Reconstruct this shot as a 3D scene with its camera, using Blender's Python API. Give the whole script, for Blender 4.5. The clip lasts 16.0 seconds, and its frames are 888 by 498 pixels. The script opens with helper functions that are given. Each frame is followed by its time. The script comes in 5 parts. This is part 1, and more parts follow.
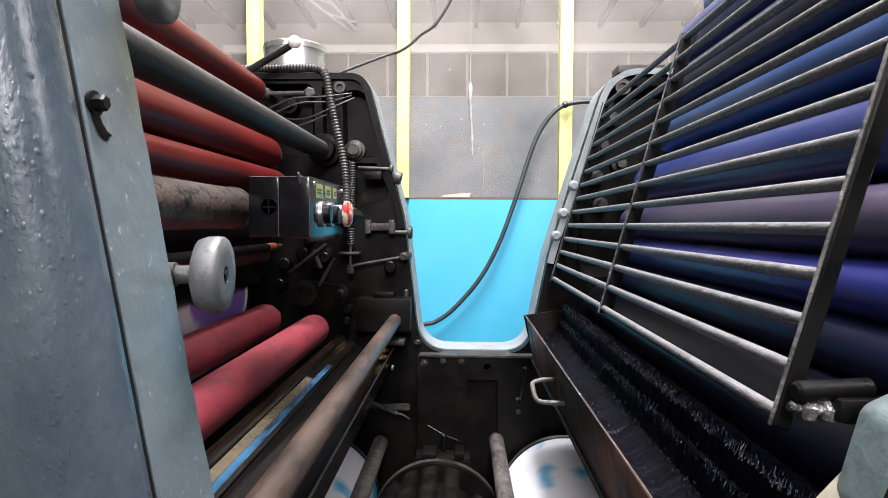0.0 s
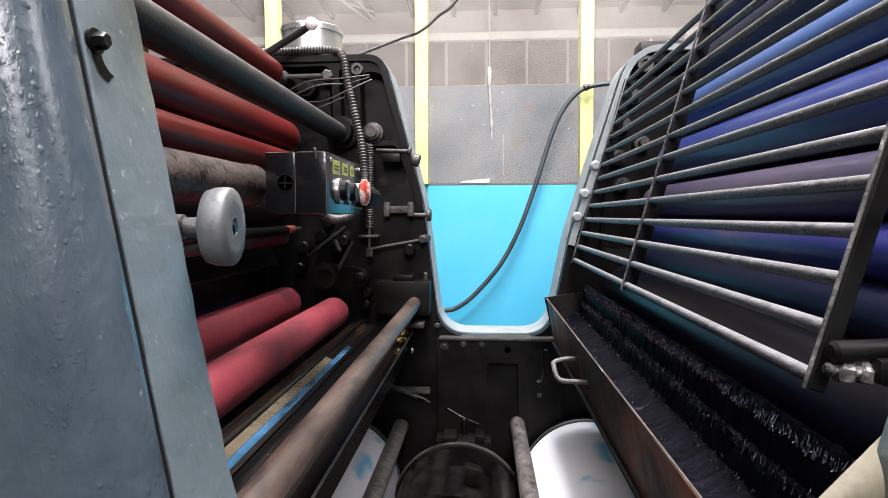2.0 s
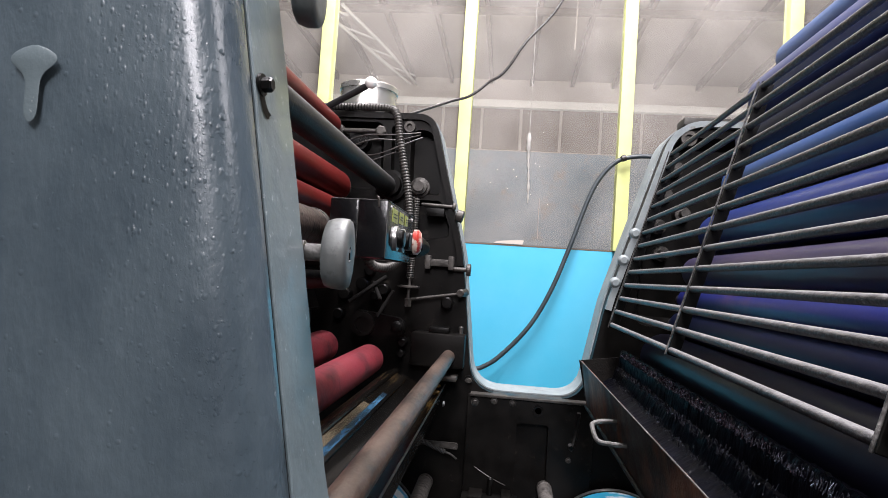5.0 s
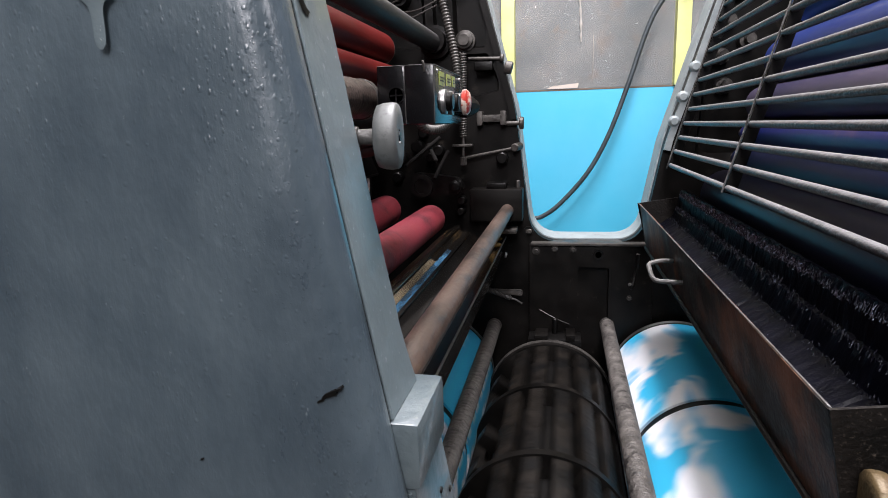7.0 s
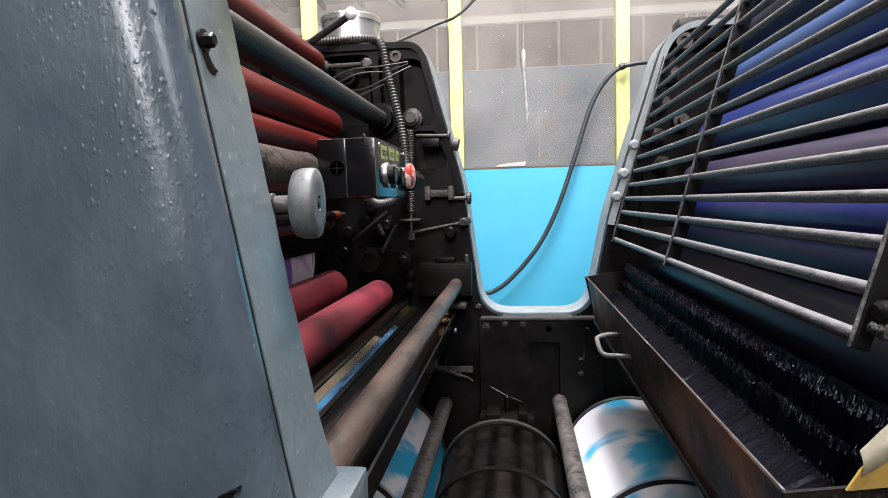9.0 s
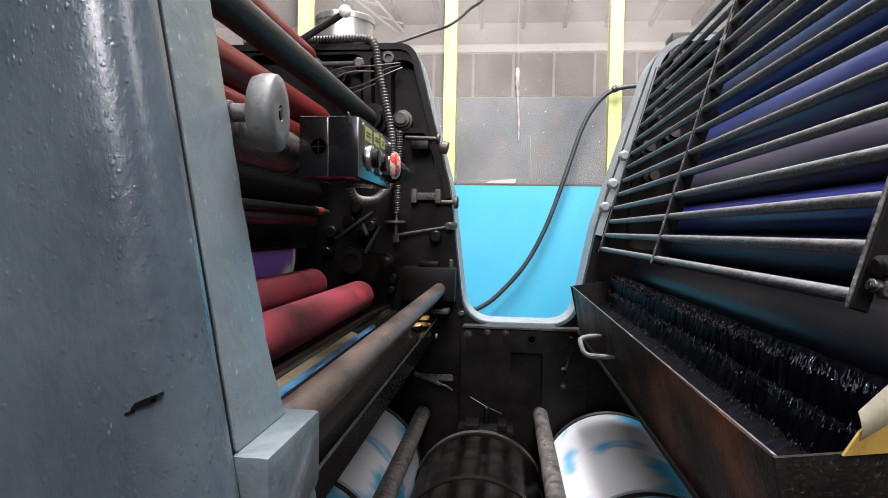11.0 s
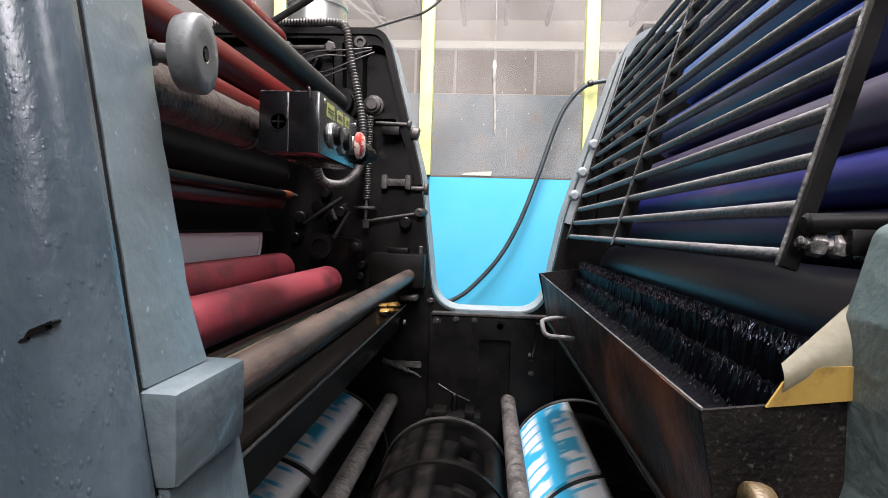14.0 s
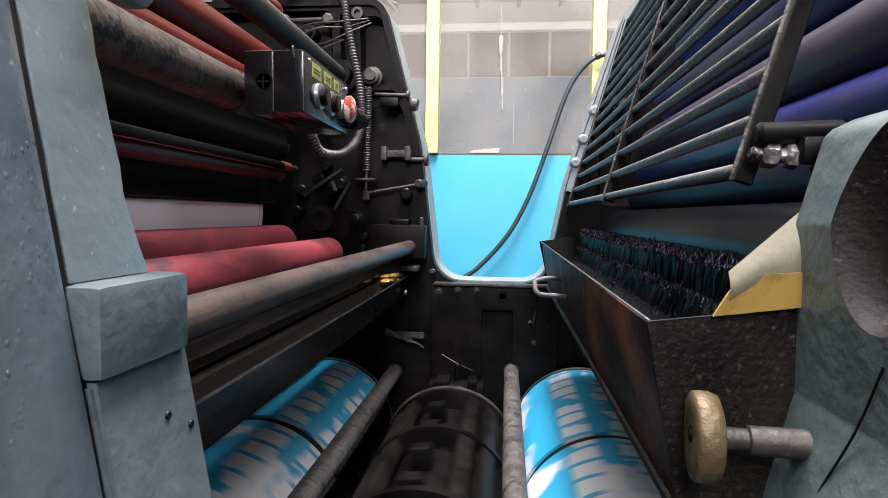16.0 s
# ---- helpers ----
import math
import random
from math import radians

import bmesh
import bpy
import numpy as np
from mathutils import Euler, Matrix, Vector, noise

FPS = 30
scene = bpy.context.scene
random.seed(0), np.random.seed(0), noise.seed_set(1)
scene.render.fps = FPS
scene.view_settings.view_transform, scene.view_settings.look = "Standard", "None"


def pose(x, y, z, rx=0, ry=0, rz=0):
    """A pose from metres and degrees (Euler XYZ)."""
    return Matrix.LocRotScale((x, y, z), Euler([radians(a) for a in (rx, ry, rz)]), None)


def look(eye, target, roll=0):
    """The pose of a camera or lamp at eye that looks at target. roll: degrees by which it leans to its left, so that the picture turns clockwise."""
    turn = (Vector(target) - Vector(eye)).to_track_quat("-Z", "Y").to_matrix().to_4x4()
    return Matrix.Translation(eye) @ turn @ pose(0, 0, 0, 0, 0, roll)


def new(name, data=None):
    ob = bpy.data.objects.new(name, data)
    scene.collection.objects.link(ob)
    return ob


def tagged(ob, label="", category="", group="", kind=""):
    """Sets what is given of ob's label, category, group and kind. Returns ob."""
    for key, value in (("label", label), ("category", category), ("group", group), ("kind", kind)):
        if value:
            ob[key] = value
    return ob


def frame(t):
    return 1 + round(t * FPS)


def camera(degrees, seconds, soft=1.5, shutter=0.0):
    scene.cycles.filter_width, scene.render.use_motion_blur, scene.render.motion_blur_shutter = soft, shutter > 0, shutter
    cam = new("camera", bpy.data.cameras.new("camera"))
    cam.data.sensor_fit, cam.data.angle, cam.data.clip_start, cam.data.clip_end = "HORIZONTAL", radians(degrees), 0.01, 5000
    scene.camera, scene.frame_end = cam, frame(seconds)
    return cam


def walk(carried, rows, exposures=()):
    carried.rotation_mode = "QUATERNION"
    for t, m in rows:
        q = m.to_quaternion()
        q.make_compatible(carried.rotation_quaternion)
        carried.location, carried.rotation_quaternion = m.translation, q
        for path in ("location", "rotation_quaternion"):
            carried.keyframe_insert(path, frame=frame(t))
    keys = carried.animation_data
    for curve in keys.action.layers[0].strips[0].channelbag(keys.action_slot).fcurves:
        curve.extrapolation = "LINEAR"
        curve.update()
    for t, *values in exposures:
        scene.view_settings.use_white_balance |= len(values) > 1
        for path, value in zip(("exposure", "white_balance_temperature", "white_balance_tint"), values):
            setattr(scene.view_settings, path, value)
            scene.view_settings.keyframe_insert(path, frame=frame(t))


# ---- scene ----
cam = camera(73.1, 16.0, soft=0.6, shutter=0.3)
PATH = [
    (0, (-0.005, -0.037, 1.165), (-0.068, 1.96, 1.082), 0.3),
    (0.5, (-0.006, -0.032, 1.156), (-0.054, 1.965, 1.05), 1.0),
    (1, (-0.001, -0.035, 1.155), (-0.047, 1.962, 1.053), 1.3),
    (1.5, (-0.012, -0.028, 1.147), (-0.121, 1.966, 1.037), 0.4),
    (2, (-0.003, -0.026, 1.145), (-0.134, 1.967, 1.033), -0.2),
    (2.5, (-0.009, -0.039, 1.148), (-0.198, 1.949, 1.049), -0.2),
    (3, (-0.017, -0.039, 1.14), (-0.228, 1.948, 1.064), 0.4),
    (3.5, (-0.021, -0.042, 1.132), (-0.221, 1.948, 1.124), 1.3),
    (6, (-0.045, -0.065, 1.137), (-0.267, 1.92, 1.226), 4.6),
    (6.5, (-0.042, -0.072, 1.141), (-0.232, 1.919, 1.163), 3.9),
    (7, (-0.029, -0.082, 1.145), (-0.418, 1.838, 0.742), -1.7),
    (7.5, (-0.012, -0.072, 1.143), (-0.275, 1.892, 0.87), -1.0),
    (8, (-0.022, -0.076, 1.141), (-0.349, 1.886, 0.931), -0.2),
    (8.5, (-0.022, -0.061, 1.137), (-0.292, 1.914, 0.967), -0.6),
    (9, (-0.017, -0.056, 1.139), (-0.259, 1.923, 0.982), -1.5),
    (9.5, (-0.016, -0.045, 1.128), (-0.29, 1.934, 1.022), -1.3),
    (10, (-0.013, -0.028, 1.099), (-0.254, 1.955, 1.014), -0.0),
    (12.5, (-0.006, -0.039, 1.081), (-0.201, 1.951, 1.03), 1.4),
    (13, (0.004, -0.038, 1.079), (-0.168, 1.954, 1.025), 1.3),
    (13.5, (0.015, -0.032, 1.074), (-0.114, 1.963, 1.028), 1.4),
    (14, (0.016, -0.028, 1.062), (-0.128, 1.965, 0.991), 1.8),
    (14.5, (0.024, -0.027, 1.058), (-0.136, 1.965, 0.978), 1.8),
    (15, (0.032, -0.023, 1.048), (-0.134, 1.967, 0.942), 1.4),
    (15.5, (0.041, -0.02, 1.038), (-0.128, 1.969, 0.915), 0.9),
    (16, (0.056, -0.025, 1.025), (-0.15, 1.961, 0.912), 0.8),
]
LEVELS = [(0, 0.12), (2, 0.12), (3.5, 0.12), (6, -0.26), (7, -0.12), (8.5, -0.04), (10, -0.02), (12.5, 0.0), (14.5, 0.12), (16, 0.12)]
walk(cam, [(t, look(eye, target, roll)) for t, eye, target, roll in PATH], LEVELS)

# ---- light ----
world = bpy.data.worlds.new("hall_light")
scene.world = world
world.use_nodes = True
world.node_tree.nodes["Background"].inputs[0].default_value = (0.75, 0.8, 0.9, 1)
world.node_tree.nodes["Background"].inputs[1].default_value = 0.02


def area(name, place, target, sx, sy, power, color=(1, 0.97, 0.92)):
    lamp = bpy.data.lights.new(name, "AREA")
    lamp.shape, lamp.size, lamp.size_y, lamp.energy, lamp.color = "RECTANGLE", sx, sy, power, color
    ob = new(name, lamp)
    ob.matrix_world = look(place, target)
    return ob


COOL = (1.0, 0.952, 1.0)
area("tube_light_press", (0.12, 0.75, 3.5), (0.06, 0.75, 0), 1.6, 0.4, 195, COOL)
# Fill lamp with no source known, added to brighten the near frame's edge.
area("fill_light_frame_edge", (0.48, 0.05, 2.08), (-0.15, 0.25, 1.45), 0.25, 1.2, 9, COOL)
# Unseen lamp, placed where the streak on the cover's rounded edge reflects.
area("unseen_light_behind", (0.14, -1.6, 2.4), (-0.1, 0.2, 1.25), 0.55, 1.1, 55, COOL)
# Fill lamp with no source known, added to brighten the upper cover.
area("fill_light_cover", (-0.45, -0.32, 2.02), (-0.25, 0.3, 1.7), 1.0, 0.2, 10, COOL)
# Unseen lamp added to light the cyan board.
area("fill_light_partition", (0.2, 1.8, 3.5), (0.2, 2.35, 0.8), 3.0, 0.3, 54, COOL)
# Uplight added at mid height to brighten the hall roof; no such lamp known.
area("fill_uplight_far_hall", (0.0, 5.0, 2.3), (0.0, 6.4, 4.6), 6.0, 2.0, 128, (1, 0.93, 0.875))

# ---- materials ----


def nodes_of(name):
    m = bpy.data.materials.new(name)
    m.use_nodes = True
    return m, m.node_tree.nodes, m.node_tree.links, m.node_tree.nodes["Principled BSDF"]


def surface(name, base, second, rough=0.5, metal=0.0, scale=12.0, fine=140.0, bump=0.15, spread=(0.35, 0.7), rough2=None, wear=None, stretch=(1, 1, 1), coat=0.0, spec=0.5, depth=0.004):
    """Two tones mixed by coarse noise, fine grain in the bump, roughness that varies, optional worn spots."""
    m, n, l, b = nodes_of(name)
    tc = n.new("ShaderNodeTexCoord")
    mp = n.new("ShaderNodeMapping")
    mp.inputs["Scale"].default_value = stretch
    l.new(tc.outputs["Object"], mp.inputs[0])
    big = n.new("ShaderNodeTexNoise")
    big.inputs["Scale"].default_value, big.inputs["Detail"].default_value, big.inputs["Roughness"].default_value = scale, 8, 0.62
    l.new(mp.outputs[0], big.inputs["Vector"])
    ramp = n.new("ShaderNodeValToRGB")
    ramp.color_ramp.elements[0].position, ramp.color_ramp.elements[1].position = spread
    ramp.color_ramp.elements[0].color, ramp.color_ramp.elements[1].color = (*base, 1), (*second, 1)
    l.new(big.outputs["Fac"], ramp.inputs[0])
    out = ramp.outputs[0]
    small = n.new("ShaderNodeTexNoise")
    small.inputs["Scale"].default_value, small.inputs["Detail"].default_value = fine, 6
    l.new(mp.outputs[0], small.inputs["Vector"])
    if wear:
        colour, lo, hi, size = wear
        spots = n.new("ShaderNodeTexNoise")
        spots.inputs["Scale"].default_value, spots.inputs["Detail"].default_value, spots.inputs["Roughness"].default_value = size, 10, 0.7
        l.new(mp.outputs[0], spots.inputs["Vector"])
        mask = n.new("ShaderNodeMapRange")
        mask.inputs["From Min"].default_value, mask.inputs["From Max"].default_value = lo, hi
        l.new(spots.outputs["Fac"], mask.inputs["Value"])
        mix = n.new("ShaderNodeMix")
        mix.data_type = "RGBA"
        l.new(mask.outputs[0], mix.inputs["Factor"])
        l.new(out, mix.inputs["A"])
        mix.inputs["B"].default_value = (*colour, 1)
        out = mix.outputs["Result"]
    l.new(out, b.inputs["Base Color"])
    rr = n.new("ShaderNodeMapRange")
    rr.inputs["From Min"].default_value, rr.inputs["From Max"].default_value = 0.3, 0.7
    rr.inputs["To Min"].default_value, rr.inputs["To Max"].default_value = rough, rough if rough2 is None else rough2
    l.new(big.outputs["Fac"], rr.inputs["Value"])
    l.new(rr.outputs[0], b.inputs["Roughness"])
    b.inputs["Metallic"].default_value, b.inputs["Coat Weight"].default_value = metal, coat
    b.inputs["Specular IOR Level"].default_value = spec
    if bump:
        bp = n.new("ShaderNodeBump")
        bp.inputs["Strength"].default_value, bp.inputs["Distance"].default_value = bump, depth
        l.new(small.outputs["Fac"], bp.inputs["Height"])
        l.new(bp.outputs[0], b.inputs["Normal"])
    return m


def dusted_and_toplit(m, colour):
    """Pale patchy dust on a bar's upper side, its top light painted in."""
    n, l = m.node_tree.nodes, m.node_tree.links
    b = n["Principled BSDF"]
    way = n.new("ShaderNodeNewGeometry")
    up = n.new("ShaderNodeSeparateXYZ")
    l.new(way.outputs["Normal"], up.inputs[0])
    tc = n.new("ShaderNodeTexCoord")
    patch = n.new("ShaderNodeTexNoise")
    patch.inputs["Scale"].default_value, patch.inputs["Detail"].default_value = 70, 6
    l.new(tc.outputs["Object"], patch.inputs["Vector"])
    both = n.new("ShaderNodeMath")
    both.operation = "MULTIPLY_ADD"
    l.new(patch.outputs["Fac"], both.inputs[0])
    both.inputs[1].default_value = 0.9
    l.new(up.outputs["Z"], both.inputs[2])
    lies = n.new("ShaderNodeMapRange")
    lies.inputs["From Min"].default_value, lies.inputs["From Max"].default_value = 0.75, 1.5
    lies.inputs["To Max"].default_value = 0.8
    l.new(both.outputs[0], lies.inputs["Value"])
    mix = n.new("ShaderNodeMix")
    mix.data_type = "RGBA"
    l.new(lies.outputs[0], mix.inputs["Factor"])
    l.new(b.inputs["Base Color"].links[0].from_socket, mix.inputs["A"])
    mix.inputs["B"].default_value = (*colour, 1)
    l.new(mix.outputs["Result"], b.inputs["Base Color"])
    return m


GREY = surface("hammered_grey_paint", (0.032, 0.047, 0.06), (0.073, 0.097, 0.112), 0.24, 0, 16, 260, 0.22, rough2=0.42, wear=((0.24, 0.28, 0.3), 0.66, 0.75, 160), coat=0.5, depth=0.003, stretch=(1, 1, 0.5), spread=(0.32, 0.68))


def blistered(m):
    """Raised paint blisters and runs laid into the bump."""
    n, l = m.node_tree.nodes, m.node_tree.links
    b = n["Principled BSDF"]
    tc = n.new("ShaderNodeTexCoord")
    mp = n.new("ShaderNodeMapping")
    mp.inputs["Scale"].default_value = (1, 1, 0.55)
    l.new(tc.outputs["Object"], mp.inputs[0])
    where = n.new("ShaderNodeTexNoise")
    where.inputs["Scale"].default_value = 14
    l.new(mp.outputs[0], where.inputs["Vector"])
    cell = n.new("ShaderNodeTexVoronoi")
    cell.inputs["Scale"].default_value = 420
    l.new(mp.outputs[0], cell.inputs["Vector"])
    dome = n.new("ShaderNodeMapRange")
    dome.interpolation_type = "SMOOTHSTEP"
    dome.inputs["From Min"].default_value, dome.inputs["From Max"].default_value = 0.42, 0.04
    l.new(cell.outputs["Distance"], dome.inputs["Value"])
    some = n.new("ShaderNodeMapRange")
    some.inputs["From Min"].default_value, some.inputs["From Max"].default_value = 0.46, 0.66
    pos = n.new("ShaderNodeVectorMath")
    pos.operation = "DOT_PRODUCT"
    pos.inputs[1].default_value = (-1, 0, -0.1715)
    l.new(tc.outputs["Object"], pos.inputs[0])
    edge = n.new("ShaderNodeMapRange")
    edge.inputs["From Min"].default_value, edge.inputs["From Max"].default_value = 0.06, -0.02
    edge.inputs["To Min"].default_value, edge.inputs["To Max"].default_value = -0.04, 0.12
    l.new(pos.outputs["Value"], edge.inputs["Value"])
    total = n.new("ShaderNodeMath")
    height = n.new("ShaderNodeSeparateXYZ")
    l.new(tc.outputs["Object"], height.inputs[0])
    low = n.new("ShaderNodeMapRange")
    low.inputs["From Min"].default_value, low.inputs["From Max"].default_value = 1.0, 1.16
    low.inputs["To Min"].default_value, low.inputs["To Max"].default_value = -0.13, 0.0
    l.new(height.outputs["Z"], low.inputs["Value"])
    both = n.new("ShaderNodeMath")
    l.new(where.outputs["Fac"], both.inputs[0])
    l.new(low.outputs[0], both.inputs[1])
    l.new(both.outputs[0], total.inputs[0])
    l.new(edge.outputs[0], total.inputs[1])
    l.new(total.outputs[0], some.inputs["Value"])
    k = n.new("ShaderNodeMath")
    k.operation = "MULTIPLY"
    chosen = n.new("ShaderNodeSeparateColor")
    l.new(cell.outputs["Color"], chosen.inputs[0])
    picked = n.new("ShaderNodeMapRange")
    picked.inputs["From Min"].default_value, picked.inputs["From Max"].default_value = 0.3, 0.95
    l.new(chosen.outputs[0], picked.inputs["Value"])
    few = n.new("ShaderNodeMath")
    few.operation = "MULTIPLY"
    l.new(dome.outputs[0], few.inputs[0])
    l.new(picked.outputs[0], few.inputs[1])
    l.new(few.outputs[0], k.inputs[0])
    l.new(some.outputs[0], k.inputs[1])
    bp = n.new("ShaderNodeBump")
    bp.inputs["Strength"].default_value, bp.inputs["Distance"].default_value = 1.0, 0.0006
    l.new(k.outputs[0], bp.inputs["Height"])
    old = b.inputs["Normal"].links[0].from_socket
    l.new(old, bp.inputs["Normal"])
    l.new(bp.outputs[0], b.inputs["Normal"])
    return m


GREY = blistered(GREY)
GREY.node_tree.nodes["Principled BSDF"].inputs["Coat Roughness"].default_value = 0.2
GREY2 = surface("worn_grey_paint", (0.068, 0.094, 0.105), (0.122, 0.153, 0.164), 0.36, 0, 5, 60, 0.3, rough2=0.6, wear=((0.27, 0.3, 0.31), 0.61, 0.68, 210), spread=(0.2, 0.8), coat=0.1)
# Frame's grey paint, darkened for the weaker light low down; scuffs are wear.
BLOCKGREY = surface("scuffed_dimmed_paint", (0.05, 0.068, 0.077), (0.1, 0.126, 0.134), 0.3, 0, 12, 70, 0.35, rough2=0.5, wear=((0.04, 0.045, 0.046), 0.6, 0.7, 26), coat=0.3)
GREEN_GREY = surface("grey_green_paint", (0.062, 0.088, 0.087), (0.105, 0.135, 0.13), 0.36, 0, 10, 80, 0.4, rough2=0.55, wear=((0.16, 0.19, 0.185), 0.6, 0.7, 60))
RIM = surface("pale_grey_rim_paint", (0.17, 0.2, 0.208), (0.27, 0.3, 0.303), 0.5, 0, 20, 120, 0.2, wear=((0.1, 0.07, 0.05), 0.6, 0.7, 38))
BLACK = surface("oily_black_casting", (0.0018, 0.0016, 0.0014), (0.007, 0.006, 0.0052), 0.3, 0, 14, 200, 0.07, rough2=0.55, wear=((0.04, 0.034, 0.028), 0.6, 0.78, 34), depth=0.002, spec=0.13)
SLAT = surface("oily_brown_slat", (0.003, 0.0024, 0.0019), (0.0105, 0.0082, 0.0062), 0.42, 0.0, 22, 120, 0.4, rough2=0.6, wear=((0.0015, 0.0015, 0.0015), 0.48, 0.58, 16), spec=0.17)
MATBLACK = surface("sooty_black_rubber", (0.004, 0.0038, 0.0036), (0.009, 0.008, 0.0075), 0.75, 0, 16, 160, 0.1, rough2=0.9, spec=0.12)
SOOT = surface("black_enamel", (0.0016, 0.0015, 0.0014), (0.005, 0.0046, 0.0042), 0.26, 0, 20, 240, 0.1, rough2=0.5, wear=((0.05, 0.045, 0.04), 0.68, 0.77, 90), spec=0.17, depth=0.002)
DUSTBAR = surface("dusty_steel_bar", (0.022, 0.021, 0.02), (0.12, 0.115, 0.11), 0.4, 0.1, 40, 160, 0.5, rough2=0.6, wear=((0.42, 0.41, 0.4), 0.6, 0.7, 80), stretch=(1, 0.4, 1))
BLACKROD = dusted_and_toplit(surface("smooth_black_rod", (0.009, 0.0088, 0.0088), (0.02, 0.0195, 0.0195), 0.42, 0.0, 10, 300, 0.12, rough2=0.58, wear=((0.2, 0.196, 0.19), 0.64, 0.72, 190), spec=0.3), (0.13, 0.127, 0.125))
GRILLEBAR = dusted_and_toplit(surface("dusty_toplit_black_bar", (0.014, 0.0135, 0.014), (0.06, 0.058, 0.06), 0.36, 0.0, 30, 260, 0.6, rough2=0.55, wear=((0.3, 0.295, 0.3), 0.6, 0.74, 190), stretch=(1, 0.6, 1), spread=(0.3, 0.75), spec=0.5, depth=0.002), (0.21, 0.207, 0.21))
RUSTROD = surface("brown_rusted_rod", (0.027, 0.017, 0.012), (0.078, 0.051, 0.038), 0.36, 0.0, 12, 160, 0.45, rough2=0.54, wear=((0.02, 0.014, 0.011), 0.5, 0.62, 34), stretch=(1, 0.4, 1), depth=0.002)
GREYROD = surface("crusted_grey_rod", (0.05, 0.046, 0.042), (0.14, 0.128, 0.117), 0.5, 0.1, 30, 110, 0.8, wear=((0.016, 0.014, 0.013), 0.52, 0.62, 46), depth=0.005)
BROWNPIPE = surface("flaking_brown_pipe", (0.035, 0.026, 0.022), (0.09, 0.067, 0.056), 0.32, 0.15, 8, 160, 0.4, rough2=0.5, wear=((0.008, 0.0075, 0.007), 0.5, 0.56, 60), depth=0.003)
RED = surface("red_rubber", (0.06, 0.0046, 0.004), (0.1, 0.0076, 0.0062), 0.34, 0, 6, 90, 0.04, rough2=0.44, coat=0.0, spec=0.24)
REDCLOTH = surface("red_dampening_cloth", (0.125, 0.008, 0.017), (0.215, 0.02, 0.03), 0.5, 0, 14, 320, 0.5, rough2=0.7, wear=((0.038, 0.0025, 0.007), 0.53, 0.66, 11), depth=0.002, stretch=(1, 0.8, 1))
CLOTHEND = surface("frayed_cloth_end", (0.2, 0.05, 0.06), (0.34, 0.12, 0.125), 0.7, 0, 30, 200, 0.4)
INK = surface("wet_blue_ink", (0.011, 0.018, 0.085), (0.013, 0.03, 0.15), 0.28, 0, 3, 60, 0.05, rough2=0.34, stretch=(1, 0.4, 1), coat=0.1, spec=0.3)
# Bright reflections on the blue rollers are put into this ink's colour.
INKBRIGHT = surface("blue_ink_painted_sheen", (0.011, 0.045, 0.15), (0.018, 0.075, 0.25), 0.28, 0, 3, 60, 0.05, rough2=0.38, stretch=(1, 0.4, 1), coat=0.1)
INKBLUE = surface("strong_blue_ink", (0.006, 0.015, 0.15), (0.024, 0.024, 0.17), 0.3, 0, 2.5, 60, 0.05, rough2=0.38, stretch=(1, 0.8, 1), coat=0.1, wear=((0.17, 0.09, 0.16), 0.55, 0.68, 2.5))
INKPURPLE = surface("thin_violet_ink", (0.022, 0.02, 0.055), (0.075, 0.058, 0.088), 0.3, 0, 3.5, 60, 0.05, rough2=0.4, stretch=(1, 0.6, 1), coat=0.1)
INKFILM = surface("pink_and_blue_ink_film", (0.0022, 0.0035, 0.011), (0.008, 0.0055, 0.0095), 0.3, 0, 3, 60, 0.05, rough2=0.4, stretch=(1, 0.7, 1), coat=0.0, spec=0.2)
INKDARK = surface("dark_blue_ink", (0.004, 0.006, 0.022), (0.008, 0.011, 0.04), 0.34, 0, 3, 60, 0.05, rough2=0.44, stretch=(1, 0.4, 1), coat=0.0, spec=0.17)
TAR = surface("clotted_black_ink", (0.0009, 0.0010, 0.0022), (0.002, 0.0021, 0.005), 0.3, 0, 40, 260, 0.5, rough2=0.55, stretch=(1, 1, 0.5), depth=0.002, spec=0.05)
# The pale tone paints the wet ink's sparkle into the strands' colour.
STRAND = surface("wet_ink_painted_glints", (0.012, 0.013, 0.026), (0.5, 0.54, 0.66), 0.14, 0.8, 260, 300, 0.2, rough2=0.3, spread=(0.45, 0.68))
OILBED = surface("oil_filmed_metal", (0.002, 0.0018, 0.0016), (0.008, 0.0062, 0.0045), 0.14, 0.0, 14, 90, 0.25, rough2=0.3, spec=0.3, stretch=(1, 0.06, 1), wear=((0.05, 0.032, 0.014), 0.6, 0.72, 20), depth=0.002)
GRIMY = surface("grimy_bright_steel", (0.02, 0.02, 0.02), (0.4, 0.38, 0.36), 0.18, 0.7, 60, 200, 0.6, rough2=0.4, spread=(0.42, 0.62))
RUST = surface("rusty_tray_steel", (0.0075, 0.005, 0.004), (0.03, 0.015, 0.009), 0.4, 0.0, 24, 200, 0.45, rough2=0.65, wear=((0.17, 0.062, 0.028), 0.46, 0.62, 8), spread=(0.42, 0.7), spec=0.25, depth=0.002)
TRAYBLACK = surface("stained_black_tray", (0.003, 0.0025, 0.0022), (0.013, 0.0098, 0.0076), 0.42, 0.0, 18, 260, 0.5, rough2=0.65, wear=((0.06, 0.05, 0.04), 0.57, 0.7, 320), spread=(0.4, 0.75), spec=0.2, depth=0.002)
